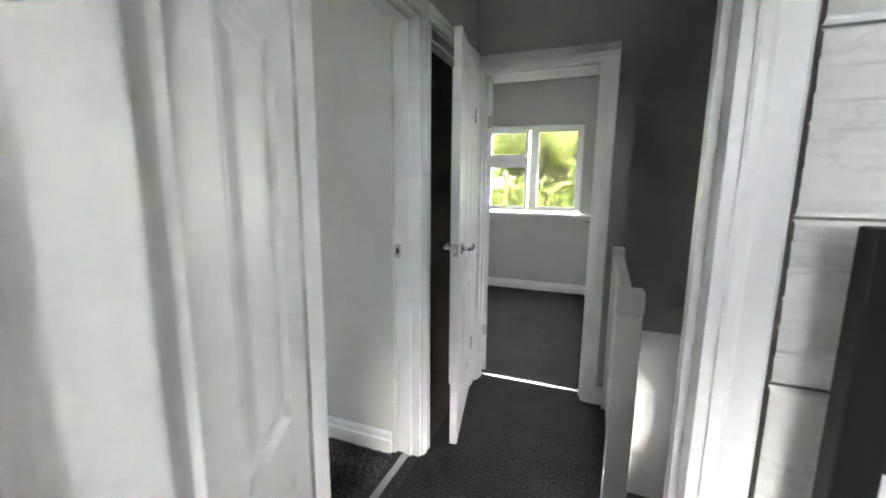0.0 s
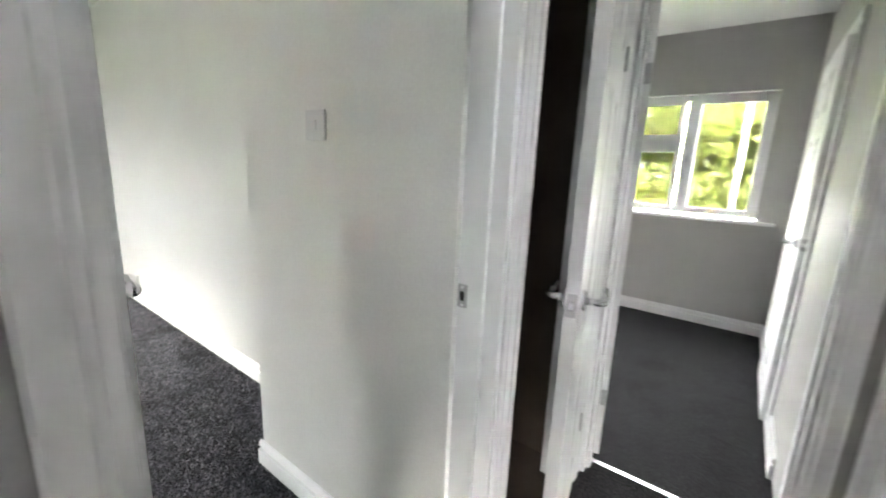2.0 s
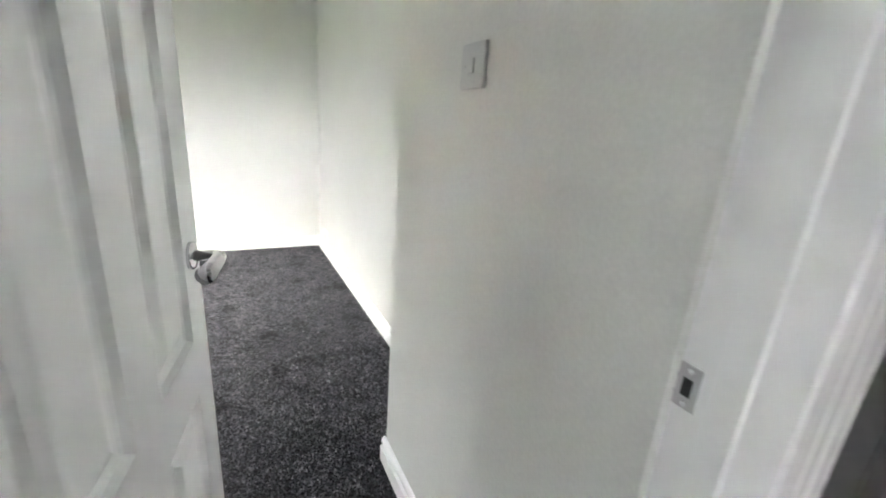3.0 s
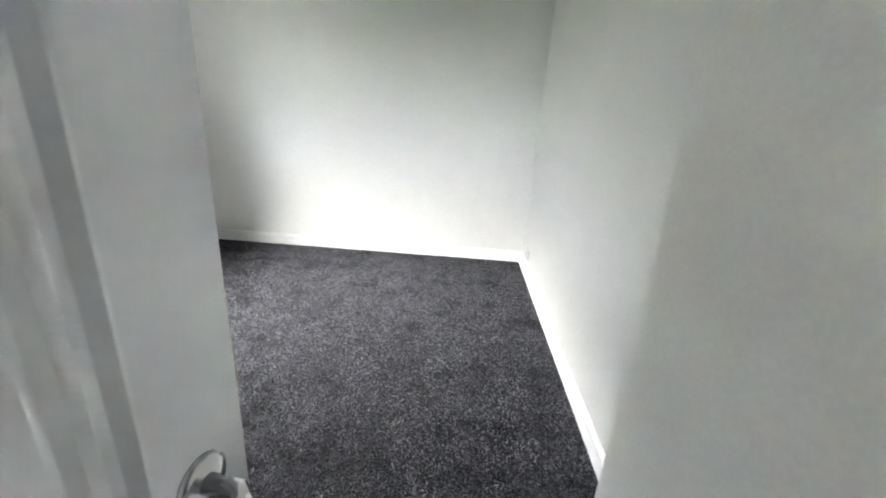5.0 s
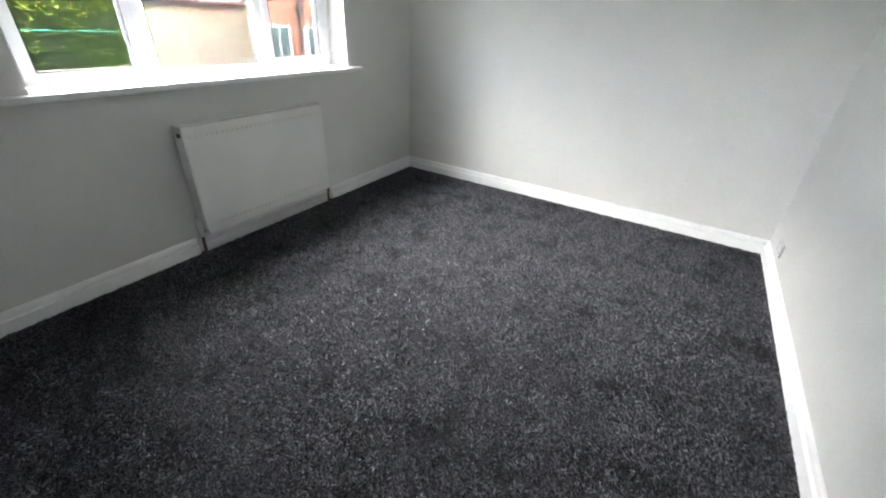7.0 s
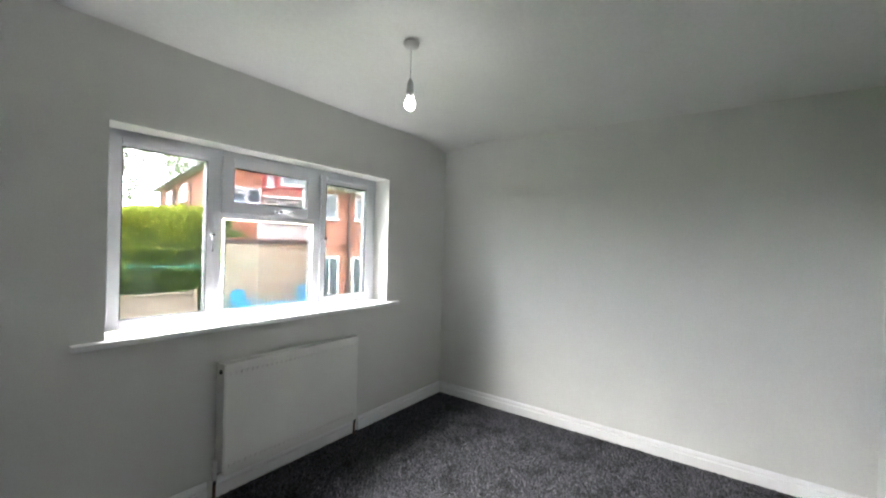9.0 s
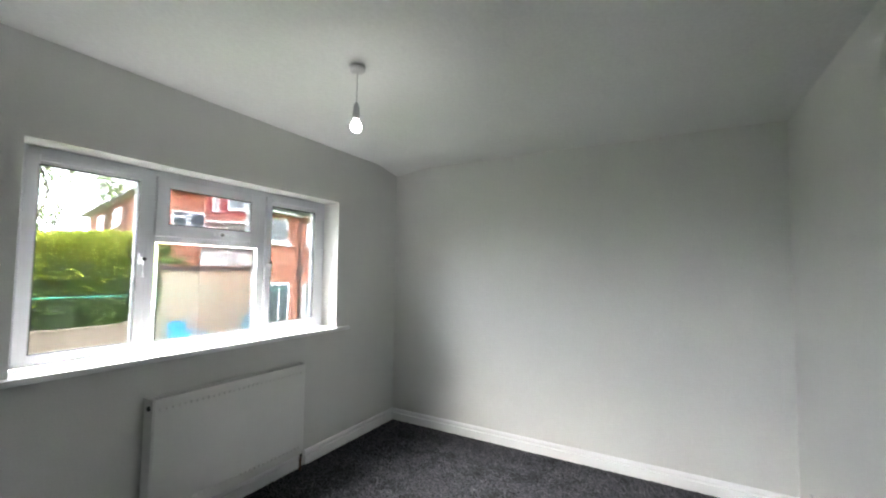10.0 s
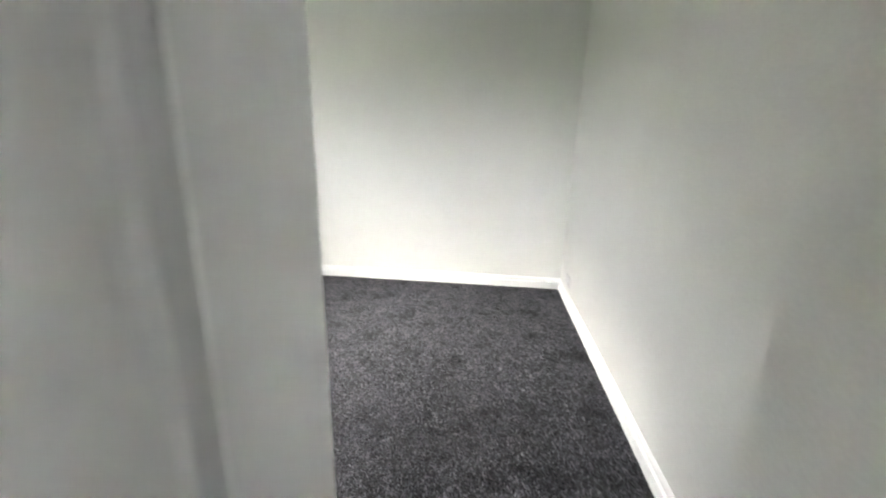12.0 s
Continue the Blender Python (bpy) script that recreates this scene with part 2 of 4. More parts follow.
def tube(bm, pts, radii, seg=10):
    """A round bar along points, with a radius at each."""
    rings = []
    for i, p in enumerate(pts):
        p = Vector(p)
        d = (Vector(pts[min(i + 1, len(pts) - 1)]) - Vector(pts[max(i - 1, 0)])).normalized()
        q = d.to_track_quat("Z", "Y").to_matrix()
        r = radii[i] if isinstance(radii, (list, tuple)) else radii
        rings.append([bm.verts.new(p + q @ Vector((r * math.cos(k * 2 * math.pi / seg), r * math.sin(k * 2 * math.pi / seg), 0))) for k in range(seg)])
    for a, b in zip(rings, rings[1:]):
        for k in range(seg):
            bm.faces.new((a[k], a[(k + 1) % seg], b[(k + 1) % seg], b[k]))
    bm.faces.new(rings[0][::-1])
    bm.faces.new(rings[-1])
    return bm


def lathe(bm, profile, m=None, seg=24):
    """Turns (radius, height) pairs about z, then lays them by m."""
    m = m or Matrix()
    rings = []
    for r, h in profile:
        rings.append([bm.verts.new(m @ Vector((r * math.cos(k * 2 * math.pi / seg), r * math.sin(k * 2 * math.pi / seg), h))) for k in range(seg)])
    for a, b in zip(rings, rings[1:]):
        for k in range(seg):
            bm.faces.new((a[k], a[(k + 1) % seg], b[(k + 1) % seg], b[k]))
    bm.faces.new(rings[0][::-1])
    bm.faces.new(rings[-1])
    return bm


def run(bm, a, b, profile, side):
    """A moulding from a to b: profile of (out, up) pairs; side: the horizontal way it stands out."""
    a, b, s = Vector(a), Vector(b), Vector(side)
    up = Vector((0, 0, 1))
    if abs((b - a).normalized().z) > 0.9:
        up = (b - a).normalized().cross(s)
    ra = [bm.verts.new(a + s * o + up * u) for o, u in profile]
    rb = [bm.verts.new(b + s * o + up * u) for o, u in profile]
    n = len(profile)
    for i in range(n):
        bm.faces.new((ra[i], ra[(i + 1) % n], rb[(i + 1) % n], rb[i]))
    bm.faces.new(ra[::-1])
    bm.faces.new(rb)
    bmesh.ops.recalc_face_normals(bm, faces=bm.faces[:])
    return bm


SKIRT = [(0, 0), (0.019, 0), (0.019, 0.066), (0.007, 0.070), (0.007, 0.079), (0.015, 0.085), (0.012, 0.098), (0.006, 0.106), (0, 0.108)]
ARCHI = [(0, 0), (0.010, 0), (0.013, 0.005), (0.014, 0.016), (0.018, 0.022), (0.018, 0.060), (0.014, 0.066), (0, 0.066)]


def pierced(bm, axis, c0, c1, u0, u1, z0, z1, holes=(), mi=(0, 0, 0)):
    """A wall slab between c0 and c1 on its axis, from u0 to u1, with rectangular holes (u0, u1, z0, z1).
    mi: materials of the face towards c0, towards c1, and of the rest."""
    us = sorted({u0, u1, *[h[0] for h in holes], *[h[1] for h in holes]})
    zs = sorted({z0, z1, *[h[2] for h in holes], *[h[3] for h in holes]})

    def solid(i, j):
        if not (0 <= i < len(us) - 1 and 0 <= j < len(zs) - 1):
            return False
        uc, zc = (us[i] + us[i + 1]) / 2, (zs[j] + zs[j + 1]) / 2
        return not any(h[0] < uc < h[1] and h[2] < zc < h[3] for h in holes)

    def p(c, u, z):
        return (c, u, z) if axis == "x" else (u, c, z)

    def quad(pts, k):
        f = bm.faces.new([bm.verts.new(q) for q in pts])
        f.material_index = k

    for i in range(len(us) - 1):
        for j in range(len(zs) - 1):
            if not solid(i, j):
                continue
            a, b, c, d = us[i], us[i + 1], zs[j], zs[j + 1]
            quad([p(c0, a, c), p(c0, a, d), p(c0, b, d), p(c0, b, c)], mi[0])
            quad([p(c1, a, c), p(c1, b, c), p(c1, b, d), p(c1, a, d)], mi[1])
            if not solid(i - 1, j):
                quad([p(c0, a, c), p(c1, a, c), p(c1, a, d), p(c0, a, d)], mi[2])
            if not solid(i + 1, j):
                quad([p(c0, b, c), p(c0, b, d), p(c1, b, d), p(c1, b, c)], mi[2])
            if not solid(i, j - 1):
                quad([p(c0, a, c), p(c0, b, c), p(c1, b, c), p(c1, a, c)], mi[2])
            if not solid(i, j + 1):
                quad([p(c0, a, d), p(c1, a, d), p(c1, b, d), p(c0, b, d)], mi[2])
    bmesh.ops.remove_doubles(bm, verts=bm.verts[:], dist=0.0001)
    bmesh.ops.recalc_face_normals(bm, faces=bm.faces[:])
    return bm


# ---- plan ----
XF, XB, XL = -4.345, -1.29, -0.20     # far wall, boxed-in corner, landing face of the bedroom wall
XR = XL - 0.12                        # bedroom face of the same wall
YW, YS, YR = -1.05, 1.69, 2.02        # window wall, switch wall, right wall
YB0, YB1 = 0.75, 0.86                 # bathroom door wall
YF0, YF1 = 2.55, 2.67                 # front bedroom door wall
YFRONT = 5.07
H = 2.455
WIN = (-3.54, -1.66, 0.965, 2.015)    # bedroom window opening
BD = (0.985, 1.73, 0.0, 1.985)        # bedroom doorway along y
CD = (1.80, 2.45, 0.0, 1.985)         # cupboard doorway along y
FD = (-0.19, 0.512, 0.0, 1.98)        # front bedroom doorway along x
TD = (-0.075, 0.70, 0.0, 1.985)      # bathroom doorway along x
XSTAIR = 1.45
WALLS = [WALL_CREAM, WALL_GREY, WHITE_FAR, BRICK_X, CUPBOARD_SHADE, BRICK_Y]

struct("wall_window", pierced(bmesh.new(), "y", YW - 0.28, YW, XF - 0.28, XR, -2.6, H + 0.3, [WIN], (3, 0, 0)), WALLS,
       "warm white painted wall with a wide window opening above a radiator", "wall")
struct("wall_far", pierced(bmesh.new(), "x", XF - 0.28, XF, YW, YFRONT + 0.28, -2.6, H + 0.3, (), (5, 0, 0)), WALLS,
       "plain warm white painted bedroom wall with faint window glow", "wall")
struct("wall_right", pierced(bmesh.new(), "y", YR, YR + 0.10, XF, XB + 0.1, 0, H + 0.03, (), (0, 1, 0)), WALLS,
       "warm white painted bedroom wall with a low socket", "wall")
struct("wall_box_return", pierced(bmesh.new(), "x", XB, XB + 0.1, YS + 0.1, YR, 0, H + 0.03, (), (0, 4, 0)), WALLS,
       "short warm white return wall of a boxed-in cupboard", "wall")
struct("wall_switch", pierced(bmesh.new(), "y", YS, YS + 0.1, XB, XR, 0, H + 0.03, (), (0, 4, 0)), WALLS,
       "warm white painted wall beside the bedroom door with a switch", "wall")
struct("wall_landing", pierced(bmesh.new(), "x", XR, XL, YW, YF0, 0, H + 0.03, [BD, CD], (0, 1, 0)), WALLS,
       "landing wall with bedroom and cupboard doorways", "wall")
struct("wall_bathroom", pierced(bmesh.new(), "y", YB0, YB1, XL, XSTAIR, 0, H + 0.03, [TD], (0, 1, 0)), WALLS,
       "wall with the open bathroom doorway", "wall")
struct("wall_front_bedroom", pierced(bmesh.new(), "y", YF0, YF1, -2.6, 0.675, 0, H + 0.03, [FD], (1, 1, 1)), WALLS,
       "grey painted landing wall with the front bedroom doorway", "wall")
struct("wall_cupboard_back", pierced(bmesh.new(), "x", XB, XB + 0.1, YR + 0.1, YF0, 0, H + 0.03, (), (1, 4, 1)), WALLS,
       "back wall of the landing cupboard, coloured dark as shade", "wall")
# Thin sheet added over the grey wall to blacken the gap beside the door.
struct("wall_cupboard_shade_sheet", boxbm(XB + 0.1, XR, YF0 - 0.014, YF0 - 0.002, 0, H), CUPBOARD_SHADE,
       "thin sheet added to darken the side of the landing cupboard", "wall")
struct("wall_front_bedroom_side", pierced(bmesh.new(), "x", -2.6, -2.5, YF1, YFRONT, 0, H + 0.03, (), (1, 1, 1)), WALLS,
       "grey painted side wall of the front bedroom", "wall")
# The opening here belongs to an added window that lights the bathroom.
struct("wall_bath_rear", pierced(bmesh.new(), "y", YW - 0.28, YW, XR, XSTAIR + 0.28, -2.6, H + 0.3, [(0.70, 1.30, 1.30, 2.0)], (3, 0, 0)), WALLS,
       "bathroom outer wall with an opening added for light", "wall")
FWIN = (-2.0, 0.30, 0.955, 1.985)
SWIN = (3.85, 4.65, -1.40, -0.42)
struct("wall_front", pierced(bmesh.new(), "y", YFRONT, YFRONT + 0.28, XF, XSTAIR + 0.28, -2.6, H + 0.3, [FWIN], (1, 3, 1)), WALLS,
       "grey painted front bedroom wall with a window", "wall")
struct("wall_front_partition", pierced(bmesh.new(), "x", 0.505, 0.65, YF1, YFRONT, -2.6, H, (), (1, 1, 1)), WALLS,
       "grey painted partition between front bedroom and stairwell", "wall")
# The second, smaller hole is for an added window that brightens the landing.
struct("wall_stair", pierced(bmesh.new(), "x", XSTAIR, XSTAIR + 0.28, YW, YFRONT, -2.6, H + 0.3, [SWIN, (1.25, 1.60, 1.72, 2.1)], (1, 5, 0)), WALLS,
       "grey painted stairwell wall with a small window below", "wall")
bm = bmesh.new()
prof = [(3.12, H), (3.12, 0.50), (3.42, 0.20), (YFRONT, 0.20), (YFRONT, H)]
va = [bm.verts.new((0.65, y, z)) for y, z in prof]
vb = [bm.verts.new((XSTAIR, y, z)) for y, z in prof]
for i in range(5):
    bm.faces.new((va[i], va[(i + 1) % 5], vb[(i + 1) % 5], vb[i]))
bm.faces.new(va)
bm.faces.new(vb[::-1])
bmesh.ops.recalc_face_normals(bm, faces=bm.faces[:])
struct("wall_stair_bulkhead", bm, WALL_GREY, "grey bulkhead wall over the stairs with a sloping soffit", "wall")

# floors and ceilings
struct("floor", boxbm(XF, XL, YW, YR, -0.2, 0), CARPET_BRIGHTER, "charcoal grey twist pile carpet in the bedroom", "floor")
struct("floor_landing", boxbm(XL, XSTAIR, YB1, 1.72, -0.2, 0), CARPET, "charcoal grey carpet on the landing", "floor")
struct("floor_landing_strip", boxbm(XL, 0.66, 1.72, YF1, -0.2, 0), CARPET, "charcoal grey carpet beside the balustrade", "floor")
struct("floor_front_bedroom", boxbm(-2.5, 0.505, YF1, YFRONT, -0.2, 0), CARPET, "charcoal grey carpet in the front bedroom", "floor")
struct("floor_cupboard", boxbm(XB + 0.1, XL, YR, YF0, -0.2, 0.002), CUPBOARD_SHADE, "cupboard floor coloured dark as shade", "floor")
struct("floor_bathroom", boxbm(XL, XSTAIR, YW, YB1, -0.2, 0), varied("grey_vinyl", (0.25, 0.25, 0.25), (0.32, 0.32, 0.32), 0.4), "grey vinyl bathroom floor", "floor")
struct("floor_hall", boxbm(0.65, XSTAIR, 1.72, YFRONT, -2.6, -2.45), CARPET, "dark carpet of the hall below", "floor")
bm = bmesh.new()
nx, ny = 40, 32
grid = [[bm.verts.new((XF + (XR - XF) * i / nx, YW + (YR - YW) * j / ny,
         H + 0.012 * noise.noise(Vector((i * 0.13, j * 0.15, 3.0))) - 0.05 * max(0, 1 - i / 3.0) * max(0, 1 - j / 4.0))) for j in range(ny + 1)] for i in range(nx + 1)]
for i in range(nx):
    for j in range(ny):
        bm.faces.new((grid[i][j], grid[i][j + 1], grid[i + 1][j + 1], grid[i + 1][j]))
ceil = struct("ceiling", bm, CEILING, "white painted bedroom ceiling, slightly uneven", "ceiling")
for p_ in ceil.data.polygons:
    p_.use_smooth = True
struct("ceiling_loft", boxbm(XF - 0.28, XSTAIR + 0.28, YW - 0.28, YFRONT + 0.28, H + 0.03, H + 0.3), CEILING, "white painted ceiling of landing, bathroom and front bedroom", "ceiling")


def skirting(name, runs):
    bm = bmesh.new()
    for a, b, s in runs:
        run(bm, (*a, 0), (*b, 0), SKIRT, (*s, 0))
    return struct(name, bm, GLOSS, "white gloss skirting board with a moulded top", "skirting board")


skirting("baseboard_window", [((XF, YW), (-3.245, YW), (0, 1)), ((-3.205, YW), (-2.165, YW), (0, 1)), ((-2.125, YW), (XR, YW), (0, 1))])
skirting("baseboard_far", [((XF, YW + 0.018), (XF, YR), (1, 0))])
skirting("baseboard_right", [((XF + 0.018, YR), (XB, YR), (0, -1))])
skirting("baseboard_box", [((XB - 0.018, YS), (XR - 0.02, YS), (0, -1)), ((XB, YS), (XB, YR - 0.018), (-1, 0))])
skirting("baseboard_near", [((XR, YW + 0.018), (XR, BD[0] - 0.07), (-1, 0))])
skirting("baseboard_front", [((-2.5, YFRONT), (0.505, YFRONT), (0, -1)), ((0.505, 3.05), (0.505, YFRONT - 0.018), (-1, 0))])
skirting("baseboard_landing", [((0.55, YF0), (0.65, YF0), (0, -1))])


# ---- doorways ----
def lining(name, axis, c0, c1, u0, u1, top, near, far, stop_at, thick=0.022):
    """Door lining with stops and architraves; near, far: widths of architrave at u0 and u1 on side c1; 0 for none."""
    bm = bmesh.new()

    def bx(a0, a1, b0, b1, z0, z1, bev=0.0015):
        if axis == "x":
            box(bm, a0, a1, b0, b1, z0, z1, bev)
        else:
            box(bm, b0, b1, a0, a1, z0, z1, bev)

    bx(c0 - 0.002, c1 + 0.002, u0, u0 + thick, 0, top)
    bx(c0 - 0.002, c1 + 0.002, u1 - thick, u1, 0, top)
    bx(c0 - 0.002, c1 + 0.002, u0 + thick, u1 - thick, top - thick, top)
    s0, s1 = stop_at
    bx(s0, s1, u0 + thick, u0 + thick + 0.012, 0, top - thick)
    bx(s0, s1, u1 - thick - 0.012, u1 - thick, 0, top - thick)
    bx(s0, s1, u0 + thick + 0.012, u1 - thick - 0.012, top - thick - 0.012, top - thick)
    ob = tagged(part(name, bm, GLOSS), "white gloss painted door lining with stops", "door frame", kind="structure")
    return ob


def architrave(name, axis, face, sign, u0, u1, top, left=0.066, right=0.066, head=True):
    """Moulded trim round a doorway on the wall face; sign: the way it stands out."""
    bm = bmesh.new()

    def strip(a, b, width, inward):
        k = width / 0.066
        pr = [(o, u * k) for o, u in ARCHI]
        a, b = Vector(a), Vector(b)
        s = Vector((sign, 0, 0)) if axis == "x" else Vector((0, sign, 0))
        inw = Vector(inward)
        ra = [bm.verts.new(a + s * o + inw * u) for o, u in pr]
        rb = [bm.verts.new(b + s * o + inw * u) for o, u in pr]
        n = len(pr)
        for i in range(n):
            bm.faces.new((ra[i], ra[(i + 1) % n], rb[(i + 1) % n], rb[i]))
        bm.faces.new(ra[::-1])
        bm.faces.new(rb)

    def P(u, z):
        return (face, u, z) if axis == "x" else (u, face, z)

    def D(u, z):
        return (0, u, z) if axis == "x" else (u, 0, z)

    g = 0.006
    if left:
        strip(P(u0 + g, 0), P(u0 + g, top - g), left, D(-1, 0))
    if right:
        strip(P(u1 - g, 0), P(u1 - g, top - g), right, D(1, 0))
    if head:
        strip(P(u0 - left + g, top - g + 0.001), P(u1 + right - g, top - g + 0.001), 0.066, D(0, 1))
    bmesh.ops.recalc_face_normals(bm, faces=bm.faces[:])
    return struct(name, bm, GLOSS, "white gloss moulded architrave round a doorway", "trim")


lining("door_frame_bedroom", "x", XR, XL, BD[0], BD[1], BD[3], 0, 0, (XR + 0.045, XR + 0.08))
architrave("trim_bedroom_landing", "x", XL, 1, BD[0], BD[1], BD[3], 0.05, 0.040)
architrave("trim_bedroom_inside", "x", XR, -1, BD[0], BD[1], BD[3], 0.066, 0.0)
lining("door_frame_cupboard", "x", XR, XL, CD[0], CD[1], CD[3], 0, 0, (XL - 0.085, XL - 0.05))
architrave("trim_cupboard", "x", XL, 1, CD[0], CD[1], CD[3], 0.034, 0.066)
lining("door_frame_front", "y", YF0, YF1, FD[0], FD[1], FD[3], 0, 0, (YF1 - 0.08, YF1 - 0.045))
architrave("trim_front_landing", "y", YF0, -1, FD[0], FD[1], FD[3], 0.01, 0.070)
lining("door_frame_bathroom", "y", YB0, YB1, TD[0], TD[1], TD[3], 0, 0, (YB0 + 0.045, YB0 + 0.08))
architrave("trim_bathroom_landing", "y", YB1, 1, TD[0], TD[1], TD[3], 0.066, 0.066)
architrave("trim_bathroom_inside", "y", YB0, -1, TD[0], TD[1], TD[3], 0.066, 0.055)
struct("threshold_bedroom", boxbm(XL - 0.085, XL - 0.05, BD[0] + 0.022, BD[1] - 0.022, 0, 0.006, 0.002), STEEL, "metal carpet strip in the bedroom doorway", "threshold")
struct("threshold_front", boxbm(FD[0] + 0.022, FD[1] - 0.022, 2.635, 2.66, 0, 0.007, 0.002), CHROME, "bright metal carpet strip in the front doorway", "threshold")

# ---- doors ----
PANELS_Z = ((0.205, 0.75), (0.86, 1.535), (1.65, 1.865))


def lever(side, parent, flip, curved):
    """Lever handle on a round rose; side: which face; flip: the way the lever points along the leaf."""
    y = 0.0175 * side
    bm = lathe(bmesh.new(), [(0.0, 0), (0.026, 0), (0.026, 0.006), (0.022, 0.009), (0.0, 0.009)], Matrix.Translation((0, y, 0)) @ Matrix.Rotation(radians(-90 * side), 4, "X"))
    h = part("handle", bm, CHROME, parent, "polished chrome lever handle on a round rose", True)
    pts = [(0, y + 0.008 * side, 0), (0, y + 0.040 * side, 0), (0.012 * flip, y + 0.050 * side, 0), (0.045 * flip, y + 0.052 * side, 0.003 if curved else 0),
           (0.085 * flip, y + 0.050 * side, -0.006 if curved else 0), (0.112 * flip, y + 0.048 * side, 0.006 if curved else 0)]
    part("lever", tube(bmesh.new(), pts, [0.010, 0.009, 0.010, 0.009, 0.008, 0.007] if curved else [0.010, 0.010, 0.013, 0.014, 0.015, 0.016], 12), CHROME, h, "", True)
    return h


def panel_door(name, label, width, height, m, hinge_right=False, handle_z=1.0, curved=True, hinges_on=1):
    """Six panel door, hinged at its own x = 0, leaf along +x, thickness along y."""
    door = thing(name, label, "door", m)
    t = 0.0175
    st, mid = 0.098, 0.092
    k = height / 1.96
    pw = (width - 2 * st - mid) / 2
    cols = ((st, st + pw), (st + pw + mid, width - st))
    rows = tuple((a * k, b * k) for a, b in PANELS_Z)
    leaf = bmesh.new()
    xs = sorted({0, width, *[c for cc in cols for c in cc]})
    zs = sorted({0.008, height, *[r for rr in rows for r in rr]})
    hole = {(round(c[0], 5), round(r[0], 5)) for c in cols for r in rows}
    for s in (-1, 1):
        for i in range(len(xs) - 1):
            for j in range(len(zs) - 1):
                if (round(xs[i], 5), round(zs[j], 5)) in hole:
                    continue
                leaf.faces.new([leaf.verts.new((x, t * s, z)) for x, z in ((xs[i], zs[j]), (xs[i + 1], zs[j]), (xs[i + 1], zs[j + 1]), (xs[i], zs[j + 1]))])
    z0, z1 = zs[0], zs[-1]
    for pts in (((0, -t, z0), (0, t, z0), (0, t, z1), (0, -t, z1)), ((width, -t, z0), (width, -t, z1), (width, t, z1), (width, t, z0)),
                ((0, -t, z1), (0, t, z1), (width, t, z1), (width, -t, z1)), ((0, -t, z0), (width, -t, z0), (width, t, z0), (0, t, z0))):
        leaf.faces.new([leaf.verts.new(p) for p in pts])
    bmesh.ops.remove_doubles(leaf, verts=leaf.verts[:], dist=0.0001)
    bmesh.ops.recalc_face_normals(leaf, faces=leaf.faces[:])
    part("leaf", leaf, GLOSS, door)
    for c in cols:
        for r in rows:
            bm = bmesh.new()
            for s in (-1, 1):
                rings = []
                for ins, dep in ((0, 0), (0.004, 0.0015), (0.014, -0.007), (0.022, -0.009), (0.034, -0.008), (0.050, -0.002), (0.056, -0.001)):
                    y = (t + dep) * s
                    rings.append([bm.verts.new(p) for p in ((c[0] + ins, y, r[0] + ins), (c[1] - ins, y, r[0] + ins), (c[1] - ins, y, r[1] - ins), (c[0] + ins, y, r[1] - ins))])
                for a, b in zip(rings, rings[1:]):
                    for q in range(4):
                        bm.faces.new((a[q], a[(q + 1) % 4], b[(q + 1) % 4], b[q]))
                bm.faces.new(rings[-1])
            bmesh.ops.recalc_face_normals(bm, faces=bm.faces[:])
            part("panel", bm, GLOSS, door)
    lever(1, door, -1, curved).location = (width - 0.058, 0, handle_z)
    lever(-1, door, -1, curved).location = (width - 0.058, 0, handle_z)
    part("latch_plate", boxbm(width - 0.001, width + 0.0015, -0.012, 0.012, handle_z - 0.03, handle_z + 0.03, 0.0006), STEEL, door, "steel latch plate")
    part("latch", boxbm(width, width + 0.010, -0.006, 0.006, handle_z - 0.010, handle_z + 0.010, 0.002), CHROME, door)
    for z in (0.30, height - 0.27):
        hb = boxbm(-0.002, 0.0, -0.016, 0.016, z - 0.038, z + 0.038, 0.0005)
        rod(hb, (-0.002, t * hinges_on + 0.004 * hinges_on, z - 0.038), (-0.002, t * hinges_on + 0.004 * hinges_on, z + 0.038), 0.005, 10)
        part("hinge", hb, STEEL, door, "steel butt hinge")
    return door


def leaf_pose(hx, hy, fx, fy):
    """Pose of a leaf hinged at (hx, hy) whose free edge points to (fx, fy)."""
    return pose(hx, hy, 0.012, 0, 0, math.degrees(math.atan2(fy - hy, fx - hx)))


BED_DOOR = leaf_pose(XR - 0.006, BD[0] + 0.024 + 0.018, -0.968, 1.132)
panel_door("bedroom_door", "white six panel bedroom door with chrome lever, open inwards", 0.655, 1.945, BED_DOOR, handle_z=1.015, curved=False)
panel_door("cupboard_door", "white six panel cupboard door with chrome lever, standing ajar", 0.60, 1.945, leaf_pose(XL + 0.004, CD[1] - 0.026, -0.072, 1.82), handle_z=0.985)
panel_door("front_bedroom_door", "white six panel door opened into the front bedroom", 0.62, 1.945, leaf_pose(FD[0] + 0.030, YF1 + 0.010, -0.38, 3.3), handle_z=0.985)
panel_door("bathroom_door", "white six panel bathroom door, open into the bathroom", 0.69, 1.945, leaf_pose(TD[0] + 0.024 + 0.018, YB0 - 0.006, 0.265, 0.12), handle_z=0.985)


